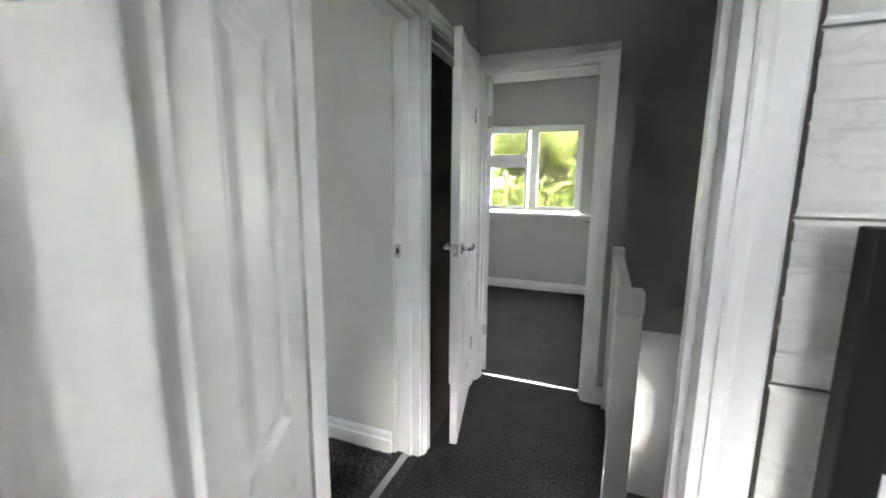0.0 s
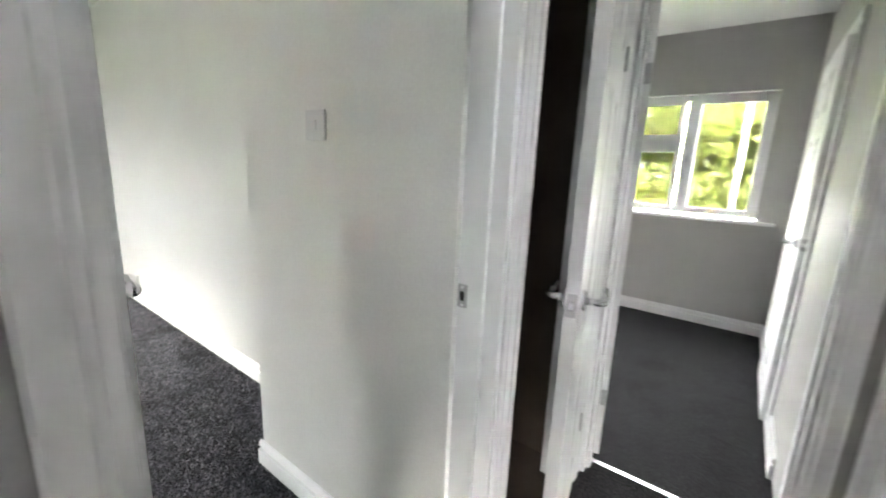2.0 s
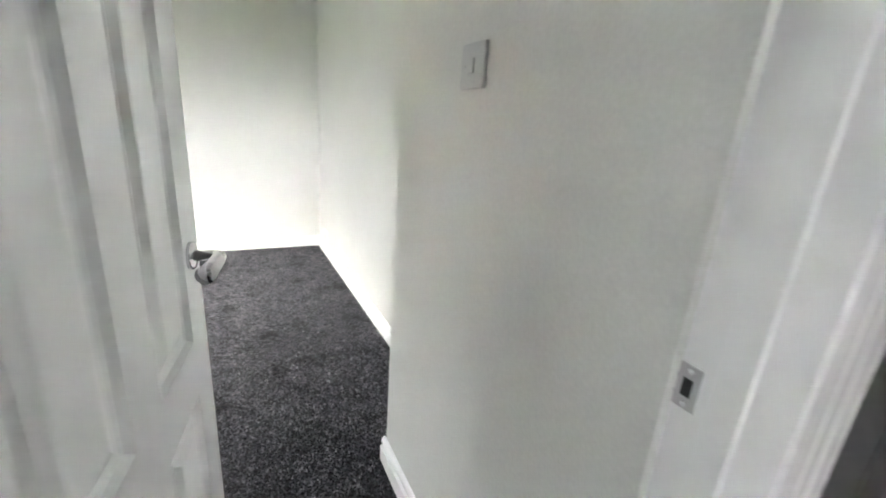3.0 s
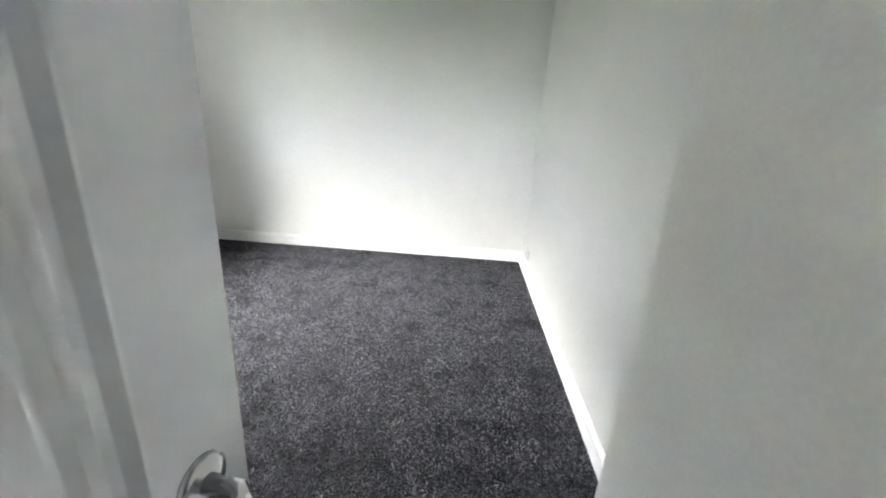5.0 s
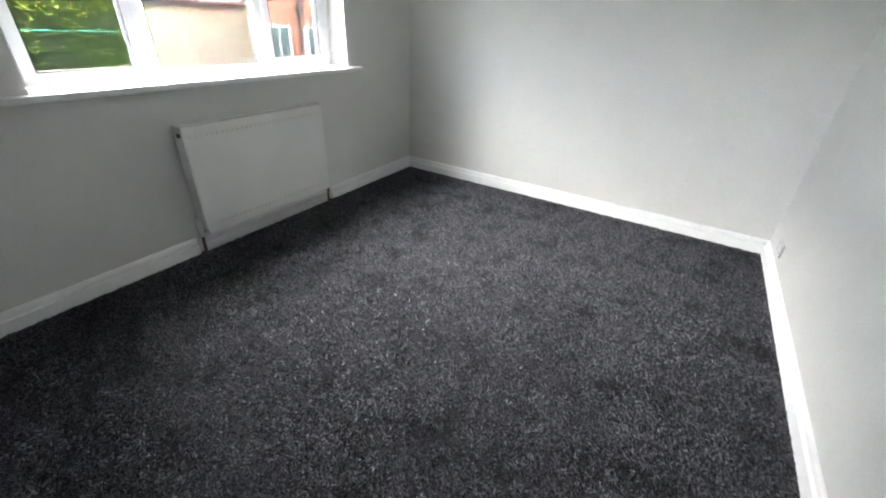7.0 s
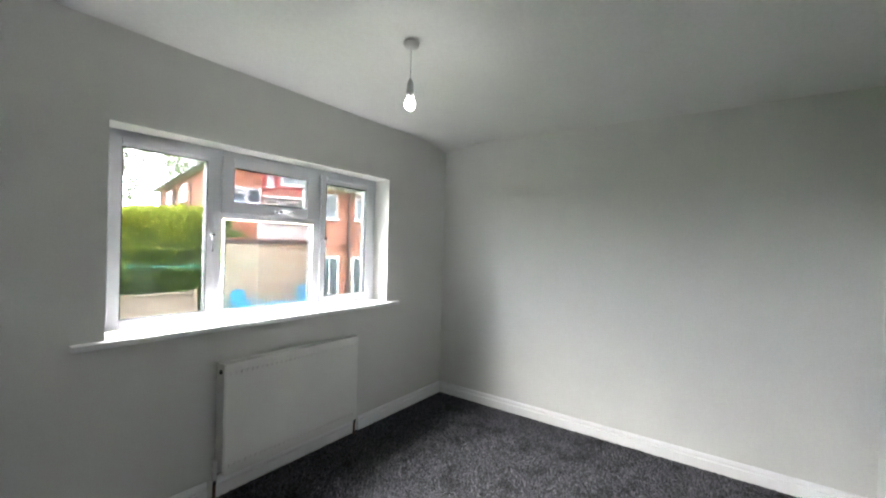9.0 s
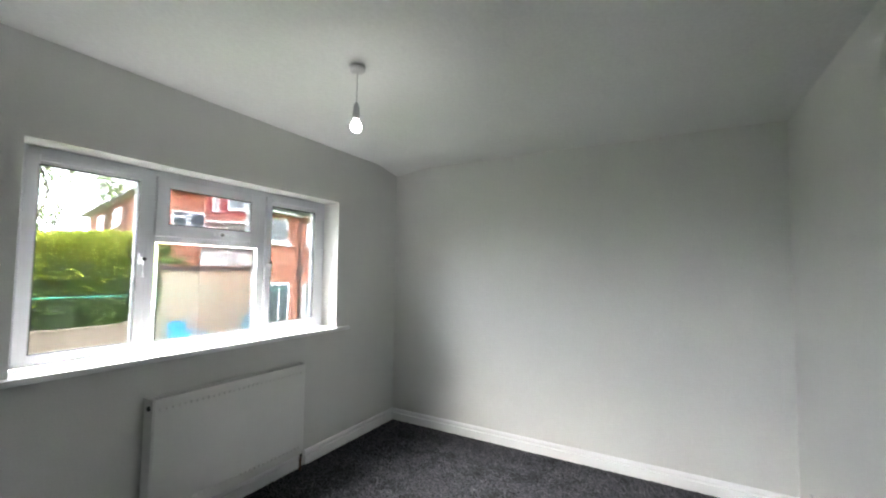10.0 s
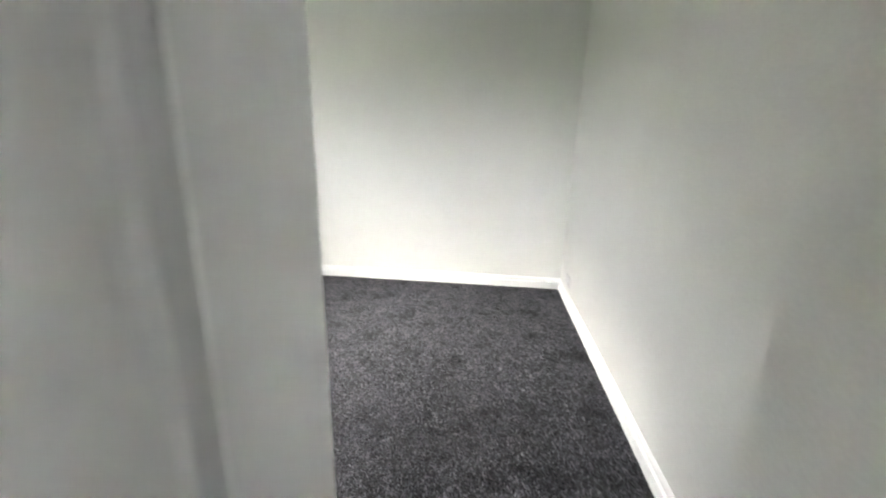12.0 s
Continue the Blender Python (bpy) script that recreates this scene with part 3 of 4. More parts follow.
def strike_plate(name, at):
    s = thing(name, "small steel strike plate screwed to the door lining", "strike plate", at)
    bm = boxbm(-0.014, 0.014, -0.001, 0.002, -0.030, 0.030, 0.0008)
    part("plate", bm, STEEL, s)
    part("slot", boxbm(-0.006, 0.006, -0.0025, -0.0005, -0.012, 0.012), BLACK_RUBBER, s)
    part("lip", tube(bmesh.new(), [(-0.014, 0, -0.012), (-0.022, -0.004, -0.012), (-0.022, -0.004, 0.012), (-0.014, 0, 0.012)], 0.002, 6), STEEL, s)
    for z in (-0.023, 0.023):
        part("screw", lathe(bmesh.new(), [(0, 0), (0.004, 0), (0.003, 0.0015), (0, 0.0015)], Matrix.Translation((0, -0.001, z)) @ Matrix.Rotation(radians(90), 4, "X"), 10), CHROME, s)
    return s


strike_plate("strike_plate", pose(XR + 0.015, BD[1] - 0.024, 1.0))
strike_plate("strike_plate", pose(TD[1] - 0.024, YB1 - 0.026, 0.845, 0, 0, -90))

# ---- window ----


def casement(parent, name, x0, x1, z0, z1, y, glass, border):
    """Opening sash: frame with sloped bead, gasket and pane."""
    gx0, gx1, gz0, gz1 = glass
    bm = bmesh.new()
    box(bm, x0, gx0, y - 0.03, y + 0.03, z0, z1, 0.004)
    box(bm, gx1, x1, y - 0.03, y + 0.03, z0, z1, 0.004)
    box(bm, gx0, gx1, y - 0.03, y + 0.0295, z0, gz0, 0.004)
    box(bm, gx0, gx1, y - 0.03, y + 0.0295, gz1, z1, 0.004)
    sash = part(name, bm, UPVC, parent)
    pane(sash, gx0, gx1, gz0, gz1, y + 0.014)
    return sash


def pane(parent, gx0, gx1, gz0, gz1, y):
    bm = bmesh.new()
    e = 0.005
    for a in ((gx0, gx0 + e, gz0, gz1), (gx1 - e, gx1, gz0, gz1), (gx0 + e, gx1 - e, gz0, gz0 + e), (gx0 + e, gx1 - e, gz1 - e, gz1)):
        box(bm, a[0], a[1], y - 0.012, y + 0.012, a[2], a[3])
    part("gasket", bm, BLACK_RUBBER, parent, "black glazing gasket")
    g = part("pane", boxbm(gx0, gx1, y - 0.003, y + 0.003, gz0, gz1), GLASS, parent, "glass pane tinted dark to dim the view")
    g.visible_shadow = False
    return g


def window_handle(parent, x, y, z, vertical, s):
    bm = boxbm(x - 0.011, x + 0.011, y, y + 0.012, z - 0.03, z + 0.03, 0.004) if vertical else boxbm(x - 0.03, x + 0.03, y, y + 0.012, z - 0.011, z + 0.011, 0.004)
    h = part("window_handle", bm, UPVC, parent, "white lever window handle")
    pts = [(x, y + 0.01, z), (x, y + 0.034, z)]
    pts += [(x, y + 0.038, z - 0.02), (x, y + 0.034, z - 0.10)] if vertical else [(x + 0.02 * s, y + 0.038, z), (x + 0.10 * s, y + 0.034, z)]
    part("grip", tube(bmesh.new(), pts, [0.008, 0.009, 0.009, 0.007], 8), UPVC, h, "", True)
    part("lock_button", rod(bmesh.new(), (x, y + 0.030, z), (x, y + 0.045, z), 0.010), BLACK_PLASTIC, h, "black lock button")


def bedroom_window():
    w = tagged(new("window_1"), "white three light casement window with a small top opener", "window", kind="structure")
    y0, y1 = YW - 0.235, YW - 0.165
    x0, x1, z0, z1 = WIN
    m1, m2 = -2.225, -2.945
    bm = bmesh.new()
    box(bm, x0, x0 + 0.05, y0, y1, z0 + 0.025, z1, 0.003)
    box(bm, x1 - 0.05, x1, y0, y1, z0 + 0.025, z1, 0.003)
    box(bm, x0 + 0.05, x1 - 0.05, y0, y1 - 0.0005, z1 - 0.045, z1, 0.003)
    box(bm, x0 + 0.05, x1 - 0.05, y0, y1 - 0.0005, z0 + 0.025, z0 + 0.065, 0.003)
    box(bm, m1 - 0.033, m1 + 0.033, y0, y1 - 0.001, z0 + 0.065, z1 - 0.045, 0.003)
    box(bm, m2 - 0.033, m2 + 0.033, y0, y1 - 0.001, z0 + 0.065, z1 - 0.045, 0.003)
    box(bm, m2 + 0.033, m1 - 0.033, y0, y1 - 0.002, 1.60, 1.66, 0.003)
    part("window_frame", bm, UPVC, w)
    yc = y1 - 0.012
    casement(w, "sash", m1 + 0.02, x1 - 0.04, z0 + 0.05, z1 - 0.035, yc, (m1 + 0.062, x1 - 0.092, 1.045, 1.932), 0)
    casement(w, "sash", x0 + 0.04, m2 - 0.02, z0 + 0.05, z1 - 0.035, yc, (x0 + 0.115, m2 - 0.065, 1.06, 1.92), 0)
    casement(w, "top_sash", m2 + 0.022, m1 - 0.022, 1.635, z1 - 0.035, yc, (m2 + 0.10, m1 - 0.09, 1.705, 1.92), 0)
    pane(w, m2 + 0.05, m1 - 0.05, z0 + 0.065, 1.595, y1 - 0.016)
    window_handle(w, m1 + 0.045, yc + 0.03, 1.50, True, 1)
    window_handle(w, m2 - 0.04, yc + 0.03, 1.50, True, 1)
    window_handle(w, (m1 + m2) / 2 - 0.03, yc + 0.03, 1.668, False, -1)
    for a, b in ((m1 + 0.06, x1 - 0.09), (x0 + 0.09, m2 - 0.06)):
        part("trickle_vent", boxbm(a, b, yc + 0.03, yc + 0.045, 1.945, 1.968, 0.004), UPVC, w, "slim white trickle vent")
    sill = boxbm(-3.665, -1.535, YW - 0.005, YW + 0.045, 0.955, 0.985, 0.008)
    box(sill, x0, x1, YW - 0.20, YW, 0.9555, 0.9845)
    part("window_sill", sill, GLOSS, w, "white painted window board with a rounded nose")
    return w


bedroom_window()


def simple_window(name, axis, c, u0, u1, z0, z1, lights, label, y_in, glazing=GLASS, finish=UPVC):
    w = tagged(new(name), label, "window", kind="structure")
    bm = bmesh.new()
    k = 0.05

    def bx(b, a0, a1, d0, d1, zz0, zz1, bev=0.003):
        box(b, a0, a1, d0, d1, zz0, zz1, bev) if axis == "y" else box(b, d0, d1, a0, a1, zz0, zz1, bev)

    bx(bm, u0, u0 + k, c - 0.035, c + 0.035, z0, z1)
    bx(bm, u1 - k, u1, c - 0.035, c + 0.035, z0, z1)
    bx(bm, u0 + k, u1 - k, c - 0.034, c + 0.034, z1 - k, z1)
    bx(bm, u0 + k, u1 - k, c - 0.034, c + 0.034, z0, z0 + k)
    for a, b in lights[1]:
        bx(bm, a, b, c - 0.033, c + 0.033, z0 + k, z1 - k)
    part("window_frame", bm, finish, w)
    for a, b, d, e in lights[0]:
        s = bmesh.new()
        j = 0.038
        bx(s, a, a + j, c + y_in - 0.03, c + y_in + 0.03, d, e)
        bx(s, b - j, b, c + y_in - 0.03, c + y_in + 0.03, d, e)
        bx(s, a + j, b - j, c + y_in - 0.029, c + y_in + 0.029, d, d + j)
        bx(s, a + j, b - j, c + y_in - 0.029, c + y_in + 0.029, e - j, e)
        sa = part("sash", s, finish, w)
        g = bmesh.new()
        bx(g, a + j, b - j, c - 0.003, c + 0.003, d + j, e - j, 0)
        p = part("pane", g, glazing, sa, "glass pane tinted dark to dim the view")
        p.visible_shadow = False
    return w


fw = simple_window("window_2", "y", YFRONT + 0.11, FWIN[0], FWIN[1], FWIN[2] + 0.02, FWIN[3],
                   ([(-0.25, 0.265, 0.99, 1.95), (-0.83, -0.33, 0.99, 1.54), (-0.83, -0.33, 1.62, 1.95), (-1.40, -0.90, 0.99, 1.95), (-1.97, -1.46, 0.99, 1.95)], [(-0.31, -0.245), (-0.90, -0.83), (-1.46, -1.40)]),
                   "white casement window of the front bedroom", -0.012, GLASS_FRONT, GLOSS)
bm = boxbm(-2.05, 0.43, YFRONT - 0.05, YFRONT + 0.08, 0.93, 0.955, 0.006)
part("window_sill", bm, GLOSS, fw, "white painted window board")
bm = boxbm(-0.83, -0.33, YFRONT + 0.08, YFRONT + 0.14, 1.54, 1.62, 0.003)
part("transom", bm, GLOSS, fw)
window_handle(fw, -0.27, YFRONT + 0.07, 1.45, True, 1)
sw = simple_window("window_3", "x", XSTAIR + 0.16, SWIN[0], SWIN[1], SWIN[2], SWIN[3], ([(SWIN[0] + 0.03, SWIN[1] - 0.03, SWIN[2] + 0.03, SWIN[3] - 0.03)], []),
                   "small white hall window beside the stairs", -0.01)
part("window_sill", boxbm(XSTAIR - 0.03, XSTAIR + 0.12, SWIN[0] - 0.02, SWIN[1] + 0.02, SWIN[2] - 0.03, SWIN[2], 0.005), GLOSS, sw)
# Out of view; added only to let some daylight onto the landing.
simple_window("added_window_landing", "x", XSTAIR + 0.16, 1.25, 1.60, 1.72, 2.1, ([(1.28, 1.57, 1.75, 2.07)], []), "small unseen window added on the stair wall to light the landing", -0.01)
# Unseen window behind the camera, added to light the bathroom door and tiles.
bw = tagged(new("added_window_bath"), "unseen white framed bathroom window added for light", "window", kind="structure")
bm = bmesh.new()
for a in ((0.70, 0.75, 1.30, 2.0), (1.25, 1.30, 1.30, 2.0), (0.75, 1.25, 1.30, 1.35), (0.75, 1.25, 1.95, 2.0)):
    box(bm, a[0], a[1], YW - 0.2, YW - 0.13, a[2], a[3], 0.003)
part("window_frame", bm, UPVC, bw)
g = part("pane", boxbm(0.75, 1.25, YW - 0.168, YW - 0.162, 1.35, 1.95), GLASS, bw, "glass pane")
g.visible_shadow = False

# ---- bedroom things ----


def radiator():
    x0, x1, z0, z1 = -3.15, -2.165, 0.145, 0.775
    yb, yf = YW + 0.020, YW + 0.100
    r = thing("radiator", "white enamelled panel radiator fixed under the window sill", "radiator", pose(0, 0, 0))
    bm = boxbm(x0 + 0.006, x1 - 0.006, yf - 0.014, yf, z0, z1 - 0.012, 0.005)
    part("front_panel", bm, ENAMEL, r)
    part("back_panel", boxbm(x0 + 0.03, x1 - 0.03, yb, yb + 0.012, z0 + 0.02, z1 - 0.03, 0.004), ENAMEL, r)
    for x in (x0, x1 - 0.008):
        bm = boxbm(x, x + 0.008, yb - 0.012, yf - 0.004, z0 + 0.03, z1, 0.003)
        part("side_panel", bm, ENAMEL, r)
    bm = bmesh.new()
    box(bm, x0 + 0.008, x1 - 0.008, yf - 0.012, yf - 0.001, z1 - 0.014, z1, 0.003)
    box(bm, x0 + 0.008, x1 - 0.008, yb + 0.004, yb + 0.014, z1 - 0.014, z1, 0.003)
    n = 46
    for i in range(n):
        x = x0 + 0.02 + (x1 - x0 - 0.04) * i / (n - 1)
        box(bm, x - 0.004, x + 0.004, yb + 0.014, yf - 0.012, z1 - 0.008, z1 - 0.003)
    part("top_grille", bm, ENAMEL, r, "slotted white top grille")
    bm = lathe(bmesh.new(), [(0.0105, 0.0), (0.0095, 0.0045), (0.003, 0.0055)], Matrix.Rotation(radians(-90), 4, "X"), 8)
    first = part("dimple", bm, ENAMEL, r)
    first.location = (x0 + 0.04, yf - 0.0003, z0 + 0.055)
    for row in (z0 + 0.055, z1 - 0.055):
        for i in range(30):
            if row > 0.5 or i:
                ob = new("dimple", first.data)
                ob.parent = r
                ob.location = (x0 + 0.04 + (x1 - x0 - 0.08) * i / 29, yf - 0.0003, row)
    part("bleed_plug", rod(bmesh.new(), (x1 - 0.001, yf - 0.035, z1 - 0.045), (x1 + 0.008, yf - 0.035, z1 - 0.045), 0.013), BLACK_PLASTIC, r, "dark bleed plug")
    for x, s in ((x1, 1), (x0, -1)):
        px = x + 0.020 * s
        py = YW + 0.05
        v = part("valve", rod(bmesh.new(), (px, py, 0.125), (px, py, 0.20), 0.014, 14), WHITE_PLASTIC, r, "white capped radiator valve")
        part("valve_cap", lathe(bmesh.new(), [(0.013, 0.2), (0.016, 0.205), (0.016, 0.228), (0.011, 0.236)], Matrix.Translation((px, py, 0)), 14), WHITE_PLASTIC, v)
        part("valve_body", rod(rod(bmesh.new(), (px, py, 0.150), (x - 0.012 * s, py, 0.165), 0.010), (px, py, 0.10), (px, py, 0.128), 0.012), CHROME, v, "chrome valve body")
        part("pipe", rod(bmesh.new(), (px, py, -0.01), (px, py, 0.105), 0.0085), COPPER, r, "tarnished copper tail pipe")
    return r


radiator()


def pendant(x, y):
    p = thing("pendant_light", "bare lit bulb on a white flex from a ceiling rose", "light", pose(x, y, H - 0.008))
    part("ceiling_rose", lathe(bmesh.new(), [(0.0, 0), (0.038, 0), (0.038, -0.012), (0.030, -0.022), (0.012, -0.026), (0.0, -0.026)], None, 28), WHITE_PLASTIC, p, "", True)
    part("flex", rod(bmesh.new(), (0, 0, -0.02), (0, 0, -0.185), 0.003, 8), WHITE_PLASTIC, p)
    part("lampholder", lathe(bmesh.new(), [(0.006, -0.175), (0.012, -0.185), (0.016, -0.20), (0.016, -0.225), (0.019, -0.228), (0.019, -0.25), (0.016, -0.262)], None, 20), WHITE_PLASTIC, p, "white plastic lampholder", True)
    m = bpy.data.materials.new("lit_bulb")
    m.use_nodes = True
    b = m.node_tree.nodes["Principled BSDF"]
    b.inputs["Emission Color"].default_value = (1.0, 0.97, 0.92, 1)
    b.inputs["Emission Strength"].default_value = BULB
    part("bulb", lathe(bmesh.new(), [(0.013, -0.258), (0.015, -0.266), (0.023, -0.280), (0.026, -0.294), (0.024, -0.308), (0.015, -0.318), (0.003, -0.321)], None, 24), m, p, "glowing round white bulb", True)
    return p


BULB = 1.0
pendant(-2.53, 0.03)


def wall_plate(name, label, cat, m, w=0.086, h=0.086, rocker=True):
    s = thing(name, label, cat, m)
    part("plate", boxbm(-w / 2, w / 2, -0.009, 0, -h / 2, h / 2, 0.003), WHITE_PLASTIC, s)
    if rocker:
        part("rocker", boxbm(-0.010, 0.010, -0.013, -0.008, -0.015, 0.015, 0.002), WHITE_PLASTIC, s)
        for x in (-0.03, 0.03):
            part("screw_cap", rod(bmesh.new(), (x, -0.0098, 0), (x, -0.0085, 0), 0.004, 10), WHITE_PLASTIC, s)
    else:
        for x in (-0.036, 0.036):
            part("rocker", boxbm(x - 0.007, x + 0.007, -0.012, -0.008, 0.010, 0.028, 0.001), WHITE_PLASTIC, s)
            for dx, dz in ((0, -0.005), (-0.011, -0.022), (0.011, -0.022)):
                part("socket_hole", boxbm(x + dx - 0.0025, x + dx + 0.0025, -0.0094, -0.008, dz - 0.005 - 0.0, dz + 0.005), BLACK_RUBBER, s)
    return s


wall_plate("light_switch", "square white single light switch on the wall", "switch", pose(-0.858, YS - 0.0005, 1.417), 0.092, 0.090)
wall_plate("wall_socket", "white double wall socket just above the skirting", "socket", pose(-4.02, YR - 0.0005, 0.20), 0.146, 0.086, False)

# ---- bathroom things ----


def tile_mat():
    m, nt, b = base_mat("white_marble_tile", (0.75, 0.74, 0.72), 0.35)
    n = noise_node(nt, 3.0, 6, 0.6, (1, 1, 2.2))
    r = ramp(nt, n.outputs["Fac"], [(0.47, (0.78, 0.77, 0.75)), (0.5, (0.69, 0.68, 0.68)), (0.515, (0.78, 0.77, 0.75))])
    n2 = noise_node(nt, 1.5, 3)
    r2 = ramp(nt, n2.outputs["Fac"], [(0.45, (1, 1, 1)), (0.7, (0.86, 0.86, 0.87))])
    mx = mixed(nt, r.outputs["Color"], r2.outputs["Color"], 1.0)
    nt.links.new(mx, b.inputs["Base Color"])
    return m


TILE = tile_mat()
GROUT = varied("grey_grout", (0.16, 0.14, 0.13), (0.22, 0.20, 0.19), 0.9)


def tiled_wall():
    t = tagged(new("tiled_wall"), "wavy white marble effect tiles with grey grout in the bathroom", "tile", kind="structure")
    face = YB0 - 0.008
    part("grout", boxbm(0.752, XSTAIR, face, YB0 + 0.002, 0, H), GROUT, t)
    step = 0.2165
    for i in range(-1, 12):
        z0 = max(1.0495 + (i - 4) * step, 0.0)
        z1 = min(1.0495 + (i - 3) * step - 0.004, H)
        if z1 - z0 < 0.03:
            continue
        for k in range(2):
            x0 = 0.754 + k * 0.452
            x1 = min(x0 + 0.448, XSTAIR)
            bm = bmesh.new()
            n, mcol = 90, 14
            vs = []
            for a in range(n + 1):
                z = z0 + (z1 - z0) * a / n
                row = []
                for c in range(mcol + 1):
                    x = x0 + (x1 - x0) * c / mcol
                    ph = 30 * z + 0.55 * math.sin(6 * x + z * 11 + i * 1.3) + 1.6 * noise.noise(Vector((x * 2.4, z * 5, i * 2.1)))
                    g = ph % 1
                    wave = min(1.0, g * 7) * (1 - 0.35 * g) if i != 3 else 0.9
                    edge = min(a, n - a, 2) / 2
                    row.append(bm.verts.new((x, face - 0.002 - (0.002 + 0.0075 * wave) * edge, z)))
                vs.append(row)
            for a in range(n):
                for c in range(mcol):
                    bm.faces.new((vs[a][c], vs[a][c + 1], vs[a + 1][c + 1], vs[a + 1][c]))
            part("tile", bm, TILE, t, "", True)
    return t


tiled_wall()


def towel_rail():
    r = thing("towel_radiator", "matt black ladder towel radiator on the tiled wall", "radiator", pose(0, 0, 0))
    yc = 0.662
    for x in (0.808, 1.30):
        part("upright", boxbm(x - 0.020, x + 0.020, yc - 0.018, yc + 0.018, 0.40, 1.262, 0.004), BLACK_METAL, r)
    for z in (0.46, 0.53, 0.60, 0.74, 0.81, 0.88, 1.01, 1.08, 1.20):
        part("bar", boxbm(0.828, 1.28, yc - 0.010, yc + 0.010, z - 0.010, z + 0.010, 0.004), BLACK_METAL, r)
    for x in (0.808, 1.30):
        for z in (0.50, 0.84):
            part("bracket", rod(bmesh.new(), (x, yc + 0.016, z), (x, YB0 - 0.012, z), 0.010), BLACK_METAL, r)
    return r


towel_rail()

# ---- stairs and balustrade ----
stairs = tagged(new("stairs"), "carpeted staircase going down from the landing", "stairs", kind="structure")
for i in range(13):
    y = 1.72 + 0.222 * i
    part("step", boxbm(0.67, XSTAIR, y, y + 0.245, -2.45 if i > 8 else -0.188 * (i + 1) - 0.35, -0.188 * (i + 1), 0.006), CARPET, stairs)


def newel(bm, x, y, z0, z1, w):
    h = w / 2
    box(bm, x - h, x + h, y - h, y + h, z0, z1 - 0.085, 0.003)
    box(bm, x - h - 0.004, x + h + 0.004, y - h - 0.004, y + h + 0.004, z1 - 0.083, z1, 0.012)
    return bm


def balustrade():
    b = thing("balustrade", "white painted balustrade with square spindles beside the stairs", "balustrade", pose(0, 0, 0))
    part("newel_post", newel(bmesh.new(), 0.655, 1.70, -0.25, 0.925, 0.088), GLOSS, b, "white square newel post with a chamfered cap")
    part("half_newel", newel(bmesh.new(), 0.64, YF0 - 0.028, -0.2, 0.96, 0.056), GLOSS, b)
    pts = [(0.655, 1.74, 0.845), (0.645, YF0 - 0.05, 0.895)]
    bm = bmesh.new()
    prof = [(-0.026, -0.02), (0.026, -0.02), (0.030, 0.004), (0.020, 0.024), (0.0, 0.030), (-0.020, 0.024), (-0.030, 0.004)]
    ra = [bm.verts.new((pts[0][0] + u, pts[0][1], pts[0][2] + v)) for u, v in prof]
    rb = [bm.verts.new((pts[1][0] + u, pts[1][1], pts[1][2] + v)) for u, v in prof]
    for i in range(7):
        bm.faces.new((ra[i], ra[(i + 1) % 7], rb[(i + 1) % 7], rb[i]))
    bm.faces.new(ra[::-1])
    bm.faces.new(rb)
    bmesh.ops.recalc_face_normals(bm, faces=bm.faces[:])
    part("handrail", bm, GLOSS, b, "white moulded handrail")
    part("base_rail", boxbm(0.635, 0.685, 1.744, YF0 - 0.056, 0.0, 0.035, 0.004), GLOSS, b)
    for i in range(6):
        y = 1.83 + i * 0.118
        part("spindle", boxbm(0.633, 0.669, y - 0.018, y + 0.018, 0.034, 0.832 + 0.04 * (y - 1.74) / 0.75, 0.003), GLOSS, b)
    return b


balustrade()
struct("trim_stair_edge", boxbm(0.662, 0.684, 1.745, YF1, -0.24, -0.004), GLOSS, "white apron board along the stair opening", "trim")


def wall_rail():
    h = thing("stair_handrail", "white painted handrail fixed along the stair wall", "handrail", pose(0, 0, 0))
    a, b = Vector((XSTAIR - 0.065, 1.95, 0.56)), Vector((XSTAIR - 0.065, 3.72, -0.985))
    part("rail", tube(bmesh.new(), [a + (b - a) * k / 6 for k in range(7)], 0.022, 14), GLOSS, h, "", True)
    for k in (0.1, 0.5, 0.93):
        p = a + (b - a) * k
        part("bracket", tube(bmesh.new(), [p + Vector((0, 0, -0.02)), p + Vector((0.02, 0, -0.05)), p + Vector((0.064, 0, -0.05))], 0.006, 8), CHROME, h)


wall_rail()
skirt = bmesh.new()
for i in range(1):
    a, b = Vector((XSTAIR, 1.75, 0.05)), Vector((XSTAIR, 4.6, -2.36))
    vs = [skirt.verts.new(p) for p in (a, b, b + Vector((0, 0, -0.28)), a + Vector((0, 0, -0.28)))]
    ws = [skirt.verts.new(v.co + Vector((-0.018, 0, 0))) for v in vs]
    for q in range(4):
        skirt.faces.new((vs[q], vs[(q + 1) % 4], ws[(q + 1) % 4], ws[q]))
    skirt.faces.new(vs)
    skirt.faces.new(ws[::-1])
    bmesh.ops.recalc_face_normals(skirt, faces=skirt.faces[:])
struct("trim_stair_string", skirt, GLOSS, "white painted stair string along the wall", "trim")

# ---- front bedroom: door on its side wall ----
panel_door("side_cupboard_door", "white six panel cupboard door, closed, in the front bedroom", 0.70, 1.945, leaf_pose(0.48, 4.25, 0.48, 3.0), handle_z=0.985)
architrave("trim_side_cupboard", "x", 0.505, -1, 3.52, 4.28, 1.985)

# ---- outdoors ----


def ground_z(y):
    k = min(1.0, max(0.0, (-2.5 - y) / 5.0))
    return -2.6 + 1.38 * k * k * (3 - 2 * k)


